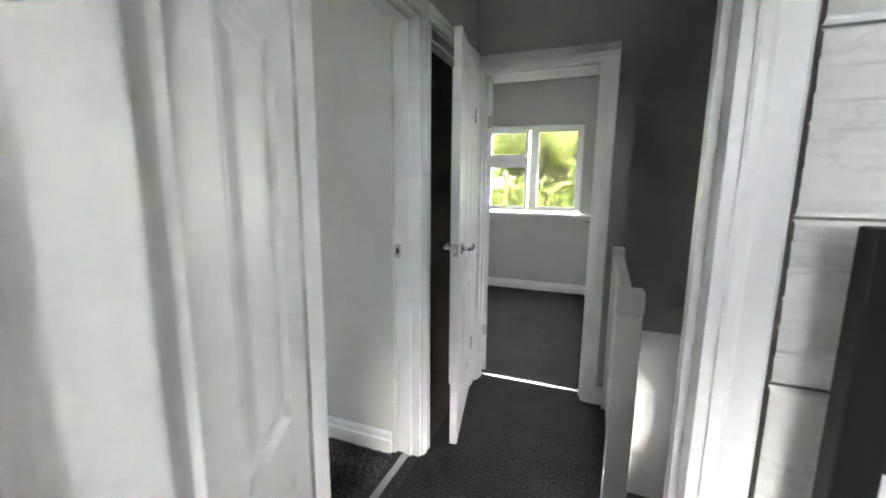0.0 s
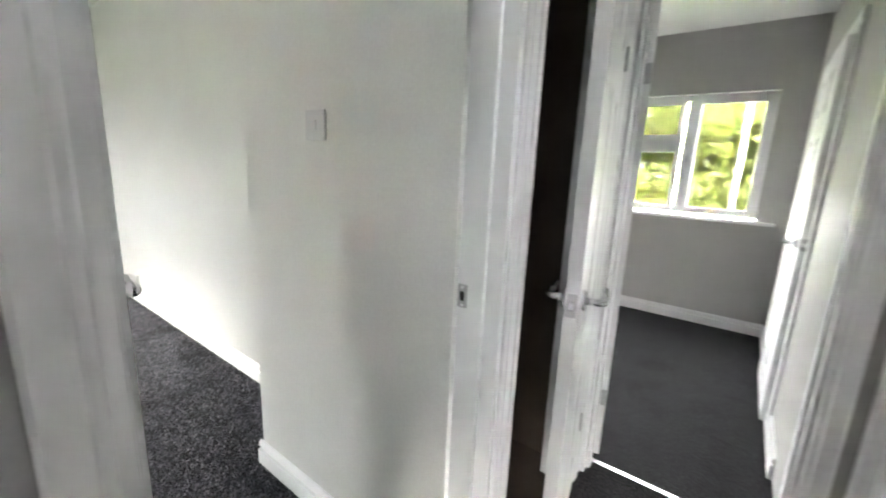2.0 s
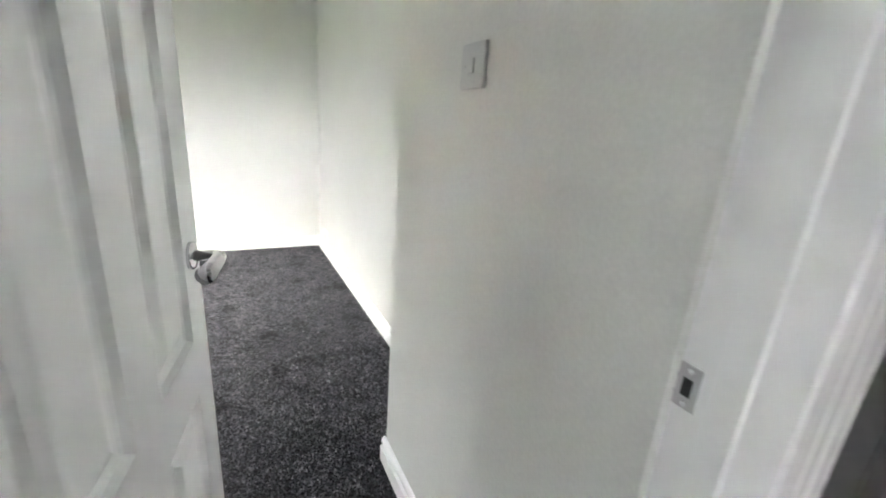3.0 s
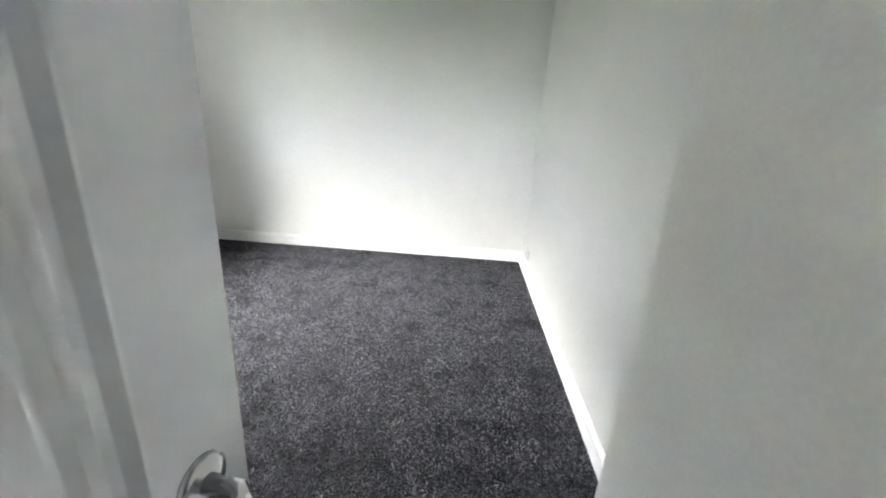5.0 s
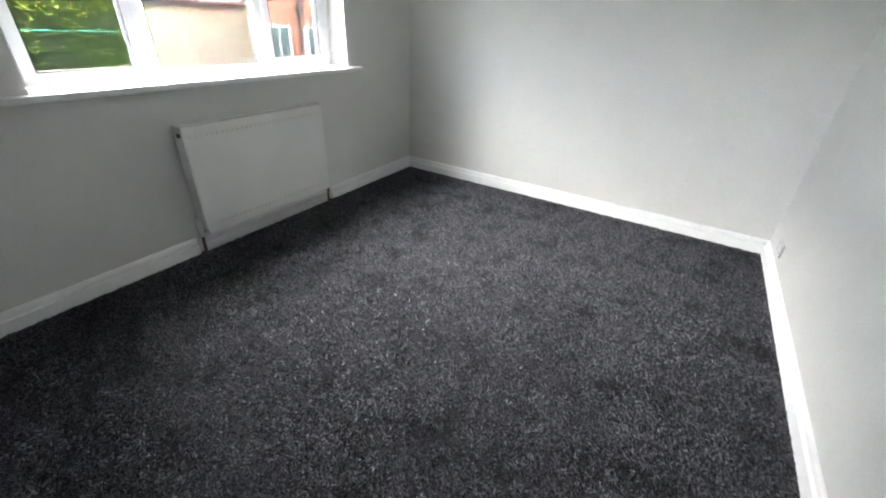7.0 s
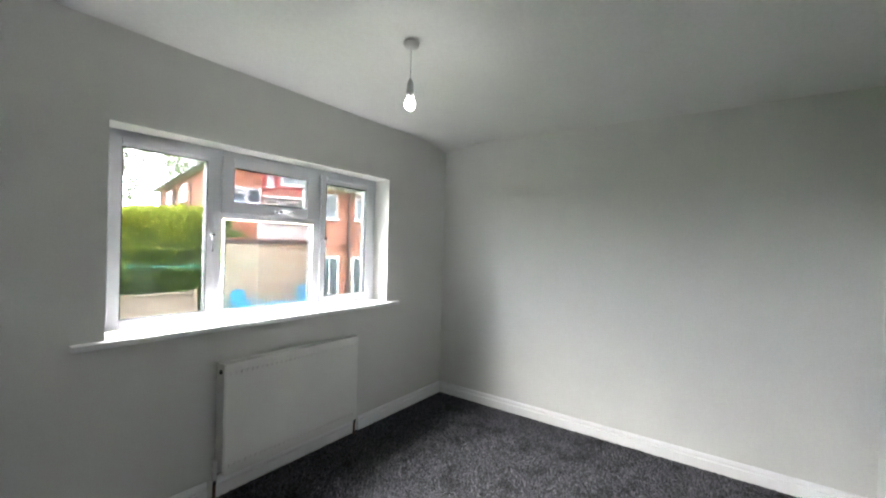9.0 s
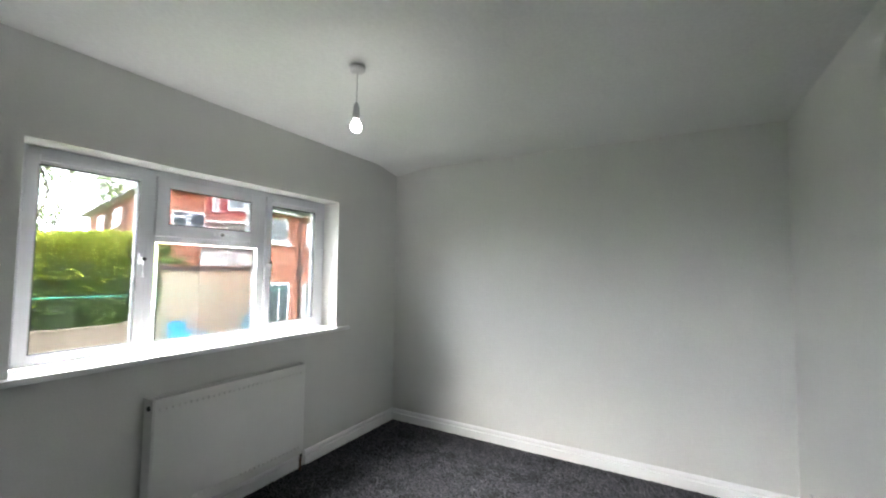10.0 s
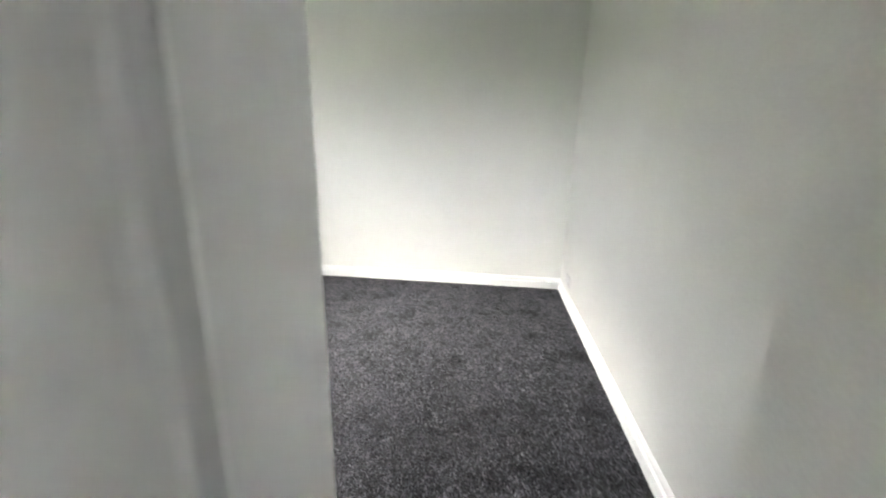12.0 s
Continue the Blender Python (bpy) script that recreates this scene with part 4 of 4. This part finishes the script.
bm = bmesh.new()
gx = [-400, -120, -40, -20, -12, -6, 0, 6, 20, 60, 400]
gy = [-400, -120, -60, -30, -16, -12, -9, -7.5, -6.5, -5.5, -4.5, -3.5, -2.5, 0, 6, 12, 30, 120, 400]
vg = [[bm.verts.new((x, y, ground_z(y))) for y in gy] for x in gx]
for i in range(len(gx) - 1):
    for j in range(len(gy) - 1):
        f = bm.faces.new((vg[i][j], vg[i + 1][j], vg[i + 1][j + 1], vg[i][j + 1]))
struct("ground", bm, GRASS, "lawn and garden ground rising behind the house", "ground")
struct("pavement_patio", boxbm(-11.4, -6.9, -12.95, -9.3, -1.4, -1.19), PAVING, "pale paved patio in front of the cream wall", "patio")


def foliage(name, material, points, size, parent, label="", seed=1, droop=0.0, long=1.6):
    """Many small leaf blades at the points (an n x 3 array)."""
    rng = np.random.default_rng(seed)
    n = len(points)
    a = rng.normal(size=(n, 3))
    a[:, 2] -= droop
    a /= np.linalg.norm(a, axis=1, keepdims=True)
    b = np.cross(a, rng.normal(size=(n, 3)))
    b /= np.linalg.norm(b, axis=1, keepdims=True)
    s = (size * rng.uniform(0.6, 1.4, n))[:, None]
    c = np.asarray(points)
    v = np.stack([c - a * s * long * 0.5, c + b * s * 0.35, c + a * s * long * 0.5, c - b * s * 0.35], axis=1).reshape(-1, 3)
    me = bpy.data.meshes.new(name)
    me.from_pydata(v.tolist(), [], np.arange(4 * n).reshape(-1, 4).tolist())
    me.materials.append(material)
    ob = new(name, me)
    ob.parent = parent
    if label:
        tagged(ob, label=label)
    return ob


def hedge():
    rng = np.random.default_rng(4)
    h = thing("hedge", "tall clipped conifer hedge with bright new growth on top", "hedge", pose(0, 0, 0))
    x0, x1, y0, y1 = -6.42, -1.6, -11.4, -9.95
    # Solid block behind the sprays, much darker green than the leaves.
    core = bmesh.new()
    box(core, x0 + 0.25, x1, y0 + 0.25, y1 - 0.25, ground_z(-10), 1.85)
    part("inner_block", core, varied("hedge_core", (0.012, 0.022, 0.006), (0.02, 0.035, 0.008), 0.9), h, "plain dark green block inside the hedge")

    def top(x):
        return 2.02 + 0.10 * (-3.9 - x) + 0.0 * x

    n = 34000
    x = rng.uniform(x0, x1, n)
    z = rng.uniform(-1.0, 1.0, n) * 0.5 + 0.5
    z = -0.9 + (top(x) + 0.9) * z
    lump = np.array([noise.noise(Vector((a * 1.6, 0, c * 1.6))) for a, c in zip(x, z)])
    y = y1 - 0.28 + 0.22 * lump + rng.uniform(-0.22, 0.16, n)
    front = np.stack([x, y, z], 1)
    keep = lump + rng.uniform(-0.6, 0.6, n) > -0.55
    foliage("side_growth", HEDGE_LEAF, front[keep], 0.062, h, "dense green sprays", 5, 0.3)
    n = 8000
    yy = rng.uniform(y0, y1, n)
    zz = rng.uniform(-0.9, 2.2, n)
    foliage("end_growth", HEDGE_LEAF, np.stack([x0 + 0.2 + rng.uniform(-0.2, 0.15, n) - 0.12 * np.sin(zz * 2), yy, zz], 1), 0.062, h, "", 6, 0.3)
    n = 14000
    x = rng.uniform(x0, x1, n)
    y = rng.uniform(y0, y1, n)
    lump = np.array([noise.noise(Vector((a * 2.2, b * 2.2, 7))) for a, b in zip(x, y)])
    z = top(x) + 0.08 * lump + rng.uniform(-0.22, 0.10, n)
    foliage("new_growth", HEDGE_TIP, np.stack([x, y + 0.0, z], 1), 0.07, h, "yellow-green new tips", 7, -0.8)
    n = 5000
    x = rng.uniform(x0, x1, n)
    z = top(x) - rng.exponential(0.28, n)
    foliage("new_growth", HEDGE_TIP, np.stack([x, y1 - 0.08 + rng.uniform(-0.1, 0.1, n), z], 1), 0.06, h, "", 8, -0.5)
    return h


hedge()


def fence():
    f = thing("garden_fence", "weathered timber panel fence below the hedge", "fence", pose(0, 0, 0))
    z = ground_z(-9)
    for i in range(25):
        x = -5.30 + i * 0.16
        part("board", boxbm(x, x + 0.155, -9.02, -9.0, z, 0.16), FENCE_WOOD, f)
    for x in (-5.36, -3.5, -1.6):
        part("post", boxbm(x - 0.05, x + 0.05, -9.10, -9.0 + 0.02, z, 0.24, 0.006), FENCE_WOOD, f)
    part("capping_rail", boxbm(-5.31, -1.3, -9.06, -8.96, 0.17, 0.21, 0.006), FENCE_WOOD, f)
    return f


fence()
wl = thing("washing_line", "thin teal washing line strung across the garden", "washing line", pose(0, 0, 0))
part("cord", tube(bmesh.new(), [(-1.3, -7.0, 1.0), (-3.2, -7.0, 0.955), (-5.1, -7.0, 0.925), (-8.4, -7.0, 0.96)], 0.007, 6), TEAL_LINE, wl)
for x in (-1.3, -8.4):
    part("post", rod(bmesh.new(), (x, -7.0, ground_z(-7)), (x, -7.0, 1.1), 0.03), STEEL, wl)


def far_window(parent, x0, x1, z0, z1, y, split=True, top=False):
    w = part("window", boxbm(x0, x1, y - 0.02, y + 0.035, z0, z1, 0.004), UPVC, parent, "white framed window")
    k = 0.07
    xs = [x0 + k, (x0 + x1) / 2 - k / 3, (x0 + x1) / 2 + k / 3, x1 - k] if split else [x0 + k, x1 - k]
    for a, b in zip(xs[::2], xs[1::2]):
        if top:
            zt = z0 + (z1 - z0) * 0.66
            part("pane", boxbm(a, b, y + 0.03, y + 0.04, z0 + k, zt - 0.03), DARK_GLASS, w)
            part("pane", boxbm(a, b, y + 0.03, y + 0.04, zt + 0.03, z1 - k), DARK_GLASS, w)
        else:
            part("pane", boxbm(a, b, y + 0.03, y + 0.04, z0 + k, z1 - k), DARK_GLASS, w)
    part("sill", boxbm(x0 - 0.06, x1 + 0.06, y, y + 0.10, z0 - 0.07, z0, 0.005), UPVC, w)
    return w


def slanted_block(x0, x1, y, depth, skew, z0, z1):
    """House body whose end walls run back at a slant."""
    bm = bmesh.new()
    lo = [bm.verts.new(p) for p in ((x0, y, z0), (x1, y, z0), (x1 - skew * depth, y - depth, z0), (x0 - skew * depth, y - depth, z0))]
    hi = [bm.verts.new((v.co.x, v.co.y, z1)) for v in lo]
    bm.faces.new(lo[::-1])
    bm.faces.new(hi)
    for k in range(4):
        bm.faces.new((lo[k], lo[(k + 1) % 4], hi[(k + 1) % 4], hi[k]))
    bmesh.ops.recalc_face_normals(bm, faces=bm.faces[:])
    return bm


def slanted_roof(x0, x1, y, depth, skew, z, rise, over=0.3):
    bm = bmesh.new()
    a = [(x0 - over, y + over, z), (x1 + over, y + over, z), (x1 + over - skew * (depth + over), y - depth, z + rise), (x0 - over - skew * (depth + over), y - depth, z + rise)]
    lo = [bm.verts.new(p) for p in a]
    hi = [bm.verts.new((p[0], p[1], p[2] + 0.1)) for p in a]
    bm.faces.new(lo[::-1])
    bm.faces.new(hi)
    for k in range(4):
        bm.faces.new((lo[k], lo[(k + 1) % 4], hi[(k + 1) % 4], hi[k]))
    bmesh.ops.recalc_face_normals(bm, faces=bm.faces[:])
    return bm


def tile_courses(parent, x0, x1, y0, z0, y1, z1, n, material, skew=0.0):
    """Overlapping courses of roof tiles up a slope."""
    for i in range(n):
        a, b = i / n, (i + 1.25) / n
        ya, za, yb, zb = y0 + (y1 - y0) * a, z0 + (z1 - z0) * a, y0 + (y1 - y0) * b, z0 + (z1 - z0) * b
        bm = bmesh.new()
        vs = [bm.verts.new(p) for p in ((x0 - skew * (y0 - ya), ya, za + 0.05), (x1 - skew * (y0 - ya), ya, za + 0.05), (x1 - skew * (y0 - yb), yb, zb + 0.01), (x0 - skew * (y0 - yb), yb, zb + 0.01))]
        ws = [bm.verts.new((v.co.x, v.co.y, v.co.z - 0.03)) for v in vs]
        bm.faces.new(vs)
        bm.faces.new(ws[::-1])
        for q in range(4):
            bm.faces.new((vs[q], ws[q], ws[(q + 1) % 4], vs[(q + 1) % 4]))
        bmesh.ops.recalc_face_normals(bm, faces=bm.faces[:])
        part("tile_course", bm, material, parent)


def neighbour_house():
    h = thing("neighbour_house", "red brick house with white windows and a black downpipe", "house", pose(0, 0, 0))
    y = -9.0
    x0, x1 = -17.0, -8.78
    part("wall", slanted_block(x0, x1, y, 6.0, 0.9, ground_z(-9) - 0.3, 3.12), BRICK_X, h)
    roof = part("roof", slanted_roof(x0, x1, y, 6.0, 0.9, 3.22, 2.4, 0.3), ROOF_TILE, h)
    tile_courses(roof, x0 - 0.3, x1 + 0.3, y + 0.31, 3.31, -15.0, 5.71, 24, ROOF_TILE, 0.9)
    part("soffit", boxbm(x0, x1 + 0.3, y, y + 0.33, 3.10, 3.215, 0.005), WHITE_FAR, h, "cream painted eaves board")
    g = part("gutter", tube(bmesh.new(), [(x0, y + 0.38, 3.20), (x1 + 0.3, y + 0.38, 3.22)], 0.055, 8), BLACK_PLASTIC, h, "black gutter")
    d = bmesh.new()
    tube(d, [(-9.72, y + 0.38, 3.17), (-9.75, y + 0.36, 3.08), (-9.93, y + 0.10, 2.95), (-9.95, y + 0.07, 2.8), (-10.0, y + 0.07, ground_z(-9))], 0.036, 8)
    part("downpipe", d, BLACK_PLASTIC, h, "black plastic downpipe")
    hop = part("hopper", boxbm(-10.11, -9.88, y + 0.0, y + 0.16, 1.30, 1.44, 0.02), BLACK_PLASTIC, h, "black rainwater hopper")
    part("branch_pipe", tube(bmesh.new(), [(-10.0, y + 0.07, 1.42), (-10.35, y + 0.07, 1.85), (-10.38, y + 0.02, 1.95)], 0.025, 8), BLACK_PLASTIC, h)
    far_window(h, -9.50, -8.86, 2.22, 2.98, y, False)
    far_window(h, -11.4, -10.25, 2.22, 2.98, y, True)
    far_window(h, -9.62, -8.86, -1.15, 1.02, y, True)
    far_window(h, -11.1, -10.20, -1.15, 1.0, y, True)
    return h


neighbour_house()


def cream_wall():
    w = thing("rendered_outbuilding", "cream rendered flat roofed outbuilding with a dark felt edge", "outbuilding", pose(0, 0, 0))
    part("wall", slanted_block(-11.9, -7.75, -13.0, 2.4, 0.6, ground_z(-13) - 0.3, 1.36), RENDER_CREAM, w)
    part("roof_edge", slanted_block(-12.0, -7.68, -12.92, 2.6, 0.6, 1.36, 1.50), LEAD, w, "dark felt roof edge")
    part("trim_strip", boxbm(-12.0, -7.68, -12.93, -12.90, 1.47, 1.53), STEEL, w)
    return w


cream_wall()
ann = thing("white_annexe", "white painted annexe wall behind the outbuilding", "building", pose(0, 0, 0))
part("wall", slanted_block(-14.5, -10.80, -16.0, 1.6, 0.75, ground_z(-16) - 0.2, 2.25), WHITE_FAR, ann)
part("roof", slanted_block(-14.6, -10.75, -15.9, 1.8, 0.75, 2.25, 2.31), LEAD, ann)


def tile_hung_house():
    turn = pose(-12.7, -20.0, 0, 0, 0, -28) @ pose(12.7, 20.0, 0)
    h = thing("tile_hung_house", "cream rendered house with a red tile hung dormer and white windows", "house", turn)
    y = -20.0
    part("wall", slanted_block(-18.0, -12.7, y, 3.6, 0.62, ground_z(-20) - 0.3, 3.8), WHITE_FAR, h)
    part("dormer", slanted_block(-17.6, -13.0, y - 0.9, 2.6, 0.62, 3.8, 6.4), TILE_HUNG, h, "red tile hung dormer")
    for i in range(14):
        part("hung_tile_course", boxbm(-17.6, -12.98, y - 0.9, y - 0.86, 4.22 + i * 0.155, 4.36 + i * 0.155), TILE_HUNG, h)
    tile_courses(h, -17.9, -12.5, y + 0.3, 3.86, y - 0.9, 4.4, 5, ROOF_TILE)
    part("gutter", tube(bmesh.new(), [(-17.9, y + 0.34, 3.86), (-12.5, y + 0.34, 3.84)], 0.06, 8), UPVC, h, "white gutter")
    part("downpipe", tube(bmesh.new(), [(-15.35, y + 0.34, 3.8), (-15.3, y + 0.1, 3.5), (-15.3, y + 0.06, 0)], 0.04, 8), BLACK_PLASTIC, h)
    far_window(h, -13.80, -13.50, 4.55, 5.35, y - 0.86, False)
    far_window(h, -15.9, -14.25, 4.75, 5.6, y - 0.86)
    far_window(h, -15.2, -13.9, 2.8, 3.6, y)
    return h


tile_hung_house()


def poly_block(pts, z0, z1):
    """An upright block on a plan outline."""
    bm = bmesh.new()
    lo = [bm.verts.new((x, y, z0)) for x, y in pts]
    hi = [bm.verts.new((x, y, z1)) for x, y in pts]
    bm.faces.new(lo[::-1])
    bm.faces.new(hi)
    n = len(pts)
    for k in range(n):
        bm.faces.new((lo[k], lo[(k + 1) % n], hi[(k + 1) % n], hi[k]))
    bmesh.ops.recalc_face_normals(bm, faces=bm.faces[:])
    return bm


def back_house():
    """Long house: its front faces the garden, its side runs away along the direction `side`."""
    h = thing("back_house", "long two storey red brick house with white casement windows", "house", pose(0, 0, 0))
    cx, cy, ze = -10.0, -18.6, 5.0
    side = Vector((-3.6, -16.6, 0)).normalized()
    ln, wd = 17.0, 2.45
    fx, fy = cx + side.x * ln, cy + side.y * ln
    part("wall", poly_block([(cx, cy), (fx, fy), (fx - 4.5, fy), (cx - wd, cy)], ground_z(-20) - 0.4, ze), BRICK_Y, h)
    o = 0.35
    eave = [(cx + o, cy + o), (fx + o, fy - o), (fx - 4.5 - o, fy - o), (cx - wd, cy + o)]
    part("soffit", poly_block(eave, ze, ze + 0.10), WHITE_FAR, h, "white painted eaves board")
    bm = bmesh.new()
    lo = [bm.verts.new((x, y, ze + 0.10)) for x, y in eave]
    hi = [bm.verts.new(p) for p in ((cx - 1.5, cy - 2.0, ze + 1.9), (fx - 1.6, fy + 2.0, ze + 1.9))]
    for f in ((lo[0], lo[1], hi[1], hi[0]), (lo[2], lo[3], hi[0], hi[1]), (lo[3], lo[0], hi[0]), (lo[1], lo[2], hi[1])):
        bm.faces.new(f)
    bm.faces.new(lo[::-1])
    bmesh.ops.recalc_face_normals(bm, faces=bm.faces[:])
    part("roof", bm, ROOF_TILE, h)
    part("gutter", tube(bmesh.new(), [(cx + o + 0.05, cy + o, ze + 0.06), (fx + o + 0.05, fy - o, ze + 0.06)], 0.07, 8), BLACK_PLASTIC, h, "black gutter")
    for d in (4.6, 9.8):
        q = Vector((cx, cy, 0)) + side * d
        part("downpipe", tube(bmesh.new(), [(q.x + 0.38, q.y, ze), (q.x + 0.34, q.y, ze - 0.2), (q.x + 0.08, q.y, ze - 0.55), (q.x + 0.08, q.y, 0)], 0.05, 8), BLACK_PLASTIC, h)
    far_window(h, cx - 1.60, cx - 0.88, 3.30, 4.10, cy, False, True)
    far_window(h, cx - 2.38, cx - 1.66, 3.34, 4.12, cy, False)
    for d in (7.2, 12.4):
        w = far_window(h, -1.15, 1.15, 3.70, 4.70, 0.0)
        w.matrix_basis = Matrix.Translation((cx, cy, 0)) @ Matrix.Translation(side * d) @ Matrix.Rotation(math.atan2(side.y, side.x) + math.pi, 4, "Z") @ Matrix.Rotation(math.pi, 4, "Z")
    return h


back_house()


def limb(bm, a, b, r0, r1, seed, n=5):
    rng = random.Random(seed)
    a, b = Vector(a), Vector(b)
    pts = [a + (b - a) * k / n + Vector((rng.uniform(-1, 1), rng.uniform(-1, 1), 0)) * 0.08 * (b - a).length * (0 < k < n) for k in range(n + 1)]
    return tube(bm, pts, [r0 + (r1 - r0) * k / n for k in range(n + 1)], 7)


def tree(name, label, x, y, z, height, spread, mat, leaves, leaf, seed, droop=0.0, start=0.35, trunk_r=0.16, pale=False):
    rng = np.random.default_rng(seed)
    rr = random.Random(seed)
    t = thing(name, label, "tree", pose(0, 0, 0))
    bm = bmesh.new()
    top = Vector((x + rr.uniform(-0.4, 0.4), y, z + height * 0.9))
    limb(bm, (x, y, z), top, trunk_r, trunk_r * 0.2, seed)
    ends = [top]
    for k in range(16):
        f = rr.uniform(start, 0.9)
        base = Vector((x, y, z)).lerp(top, f)
        ang = rr.uniform(0, 2 * math.pi)
        ln = spread * rr.uniform(0.5, 1.0) * (1.15 - f * 0.6)
        e = base + Vector((math.cos(ang) * ln, math.sin(ang) * ln, ln * rr.uniform(0.2, 0.7)))
        limb(bm, base, e, trunk_r * 0.35, trunk_r * 0.06, seed * 31 + k, 4)
        ends += [e, base.lerp(e, 0.6), base.lerp(e, 0.8)]
    part("trunk", bm, BARK, t)
    per = leaves // len(ends)
    pts = []
    for e in ends:
        r = spread * rr.uniform(0.18, 0.36)
        d = rng.normal(size=(per, 3)) * r * 0.55
        d[:, 2] *= 0.75
        if droop:
            d[:, 2] -= np.abs(rng.normal(size=per)) * droop
        pts.append(np.array(e) + d)
    foliage("crown", mat, np.concatenate(pts), leaf, t, "", seed + 3, droop)
    return t


# back garden trees, seen over the hedge
tree("birch_tree", "tall silver birch with thin hanging foliage", -9.2, -30, ground_z(-30), 13, 3.4, BIRCH_LEAF, 4500, 0.15, 11, 1.2, 0.3, 0.14)
tree("birch_tree", "tall silver birch with thin hanging foliage", -19.0, -44, ground_z(-44), 15, 4.2, BIRCH_LEAF, 5500, 0.2, 12, 1.2, 0.3, 0.16)
tree("garden_shrub", "dense dark green garden shrub behind the outbuilding", -9.35, -16.2, ground_z(-16), 3.7, 1.1, HEDGE_LEAF, 9000, 0.09, 13, 0.0, 0.3, 0.1)
# front of the house: a bank of sunlit trees
for i, (x, y, hgt, sp) in enumerate(((-4.6, 13.0, 8.0, 2.7), (-1.9, 15.0, 8.5, 3.0), (0.6, 13.5, 7.5, 2.7), (2.8, 16.0, 9.0, 3.1), (-7.2, 17.0, 9.5, 3.2), (-3.1, 19.0, 9.5, 3.4), (0.2, 20.0, 9.5, 3.4))):
    tree("street_tree", "sunlit yellow-green broadleaf tree in front of the house", x, y, -2.6, hgt, sp, TREE_LEAF, 9000, 0.17, 21 + i, 0.0, 0.12, 0.17)
pole = thing("street_lamp", "pale grey street lamp column among the trees", "street lamp", pose(0, 0, 0))
part("column", rod(bmesh.new(), (0.0, 10.4, -2.6), (0.0, 10.4, 3.6), 0.06, 12, 0.045), WHITE_FAR, pole)
part("bracket", tube(bmesh.new(), [(0.0, 10.4, 3.55), (0.0, 10.2, 3.85), (0.0, 9.6, 3.95)], 0.035, 8), WHITE_FAR, pole)
part("lamp_head", boxbm(-0.10, 0.10, 9.15, 9.65, 3.90, 3.99, 0.02), WHITE_FAR, pole)


def patio_chair(x, y, turn):
    c = thing("garden_chair", "bright blue slatted garden chair on the patio", "chair", pose(x, y, -1.19, 0, 0, turn), "blue garden chairs")
    for i in range(5):
        u = -0.24 + i * 0.12
        bm = boxbm(u - 0.052, u + 0.052, -0.36, -0.335, 0.28, 0.92 - abs(i - 2) * 0.02, 0.006)
        bmesh.ops.rotate(bm, verts=bm.verts[:], cent=(0, -0.35, 0.28), matrix=Matrix.Rotation(radians(18), 3, "X"))
        part("back_slat", bm, BLUE, c)
    for i in range(5):
        v = -0.30 + i * 0.115
        part("seat_slat", boxbm(-0.29, 0.29, v, v + 0.1, 0.30 + i * 0.012, 0.32 + i * 0.012, 0.004), BLUE, c)
    for s in (-1, 1):
        part("armrest", boxbm(s * 0.36 - 0.06, s * 0.36 + 0.06, -0.40, 0.34, 0.53, 0.555, 0.01), BLUE, c)
        part("leg", boxbm(s * 0.33 - 0.02, s * 0.33 + 0.02, 0.22, 0.30, 0.0, 0.53, 0.005), BLUE, c)
        part("leg", boxbm(s * 0.33 - 0.02, s * 0.33 + 0.02, -0.40, -0.33, 0.0, 0.53, 0.005), BLUE, c)
    part("seat_frame", boxbm(-0.30, 0.30, -0.34, 0.28, 0.26, 0.30, 0.004), BLUE, c)
    return c


patio_chair(-8.38, -12.2, 10)
patio_chair(-10.75, -12.2, -30)
tb = thing("garden_table", "low bright blue slatted garden table between the chairs", "table", pose(-9.55, -12.0, -1.19))
for i in range(5):
    part("table_slat", boxbm(-0.45, 0.45, -0.28 + i * 0.115, -0.18 + i * 0.115, 0.40, 0.43, 0.004), BLUE, tb)
for sx in (-0.4, 0.4):
    for sy in (-0.24, 0.24):
        part("leg", boxbm(sx - 0.025, sx + 0.025, sy - 0.025, sy + 0.025, 0, 0.40, 0.004), BLUE, tb)


def carpet_pile():
    """Loose twisted tufts standing out of the bedroom carpet."""
    rng = np.random.default_rng(9)
    n = 260000
    x = rng.uniform(XF + 0.02, XR, n)
    y = rng.uniform(YW + 0.02, YR - 0.02, n)
    ok = ~((x > XB - 0.02) & (y > YS - 0.02))
    x, y = x[ok], y[ok]
    n = len(x)
    lean = rng.normal(0, 0.007, (n, 2))
    a = rng.uniform(0, math.pi, n)
    w = rng.uniform(0.0020, 0.0038, n)
    h = rng.uniform(0.004, 0.009, n)
    dx, dy = np.cos(a) * w, np.sin(a) * w
    z0 = np.full(n, -0.001)
    v = np.stack([np.stack([x - dx, y - dy, z0], 1), np.stack([x + dx, y + dy, z0], 1),
                  np.stack([x + dx * 0.8 + lean[:, 0], y + dy * 0.8 + lean[:, 1], h], 1), np.stack([x - dx * 0.8 + lean[:, 0], y - dy * 0.8 + lean[:, 1], h], 1)], 1).reshape(-1, 3)
    me = bpy.data.meshes.new("carpet_pile")
    me.from_pydata(v.tolist(), [], np.arange(4 * n).reshape(-1, 4).tolist())
    me.materials.append(TUFT)
    return tagged(new("carpet_pile", me), "charcoal flecked twist pile of the bedroom carpet", "carpet", kind="stuff")


carpet_pile()
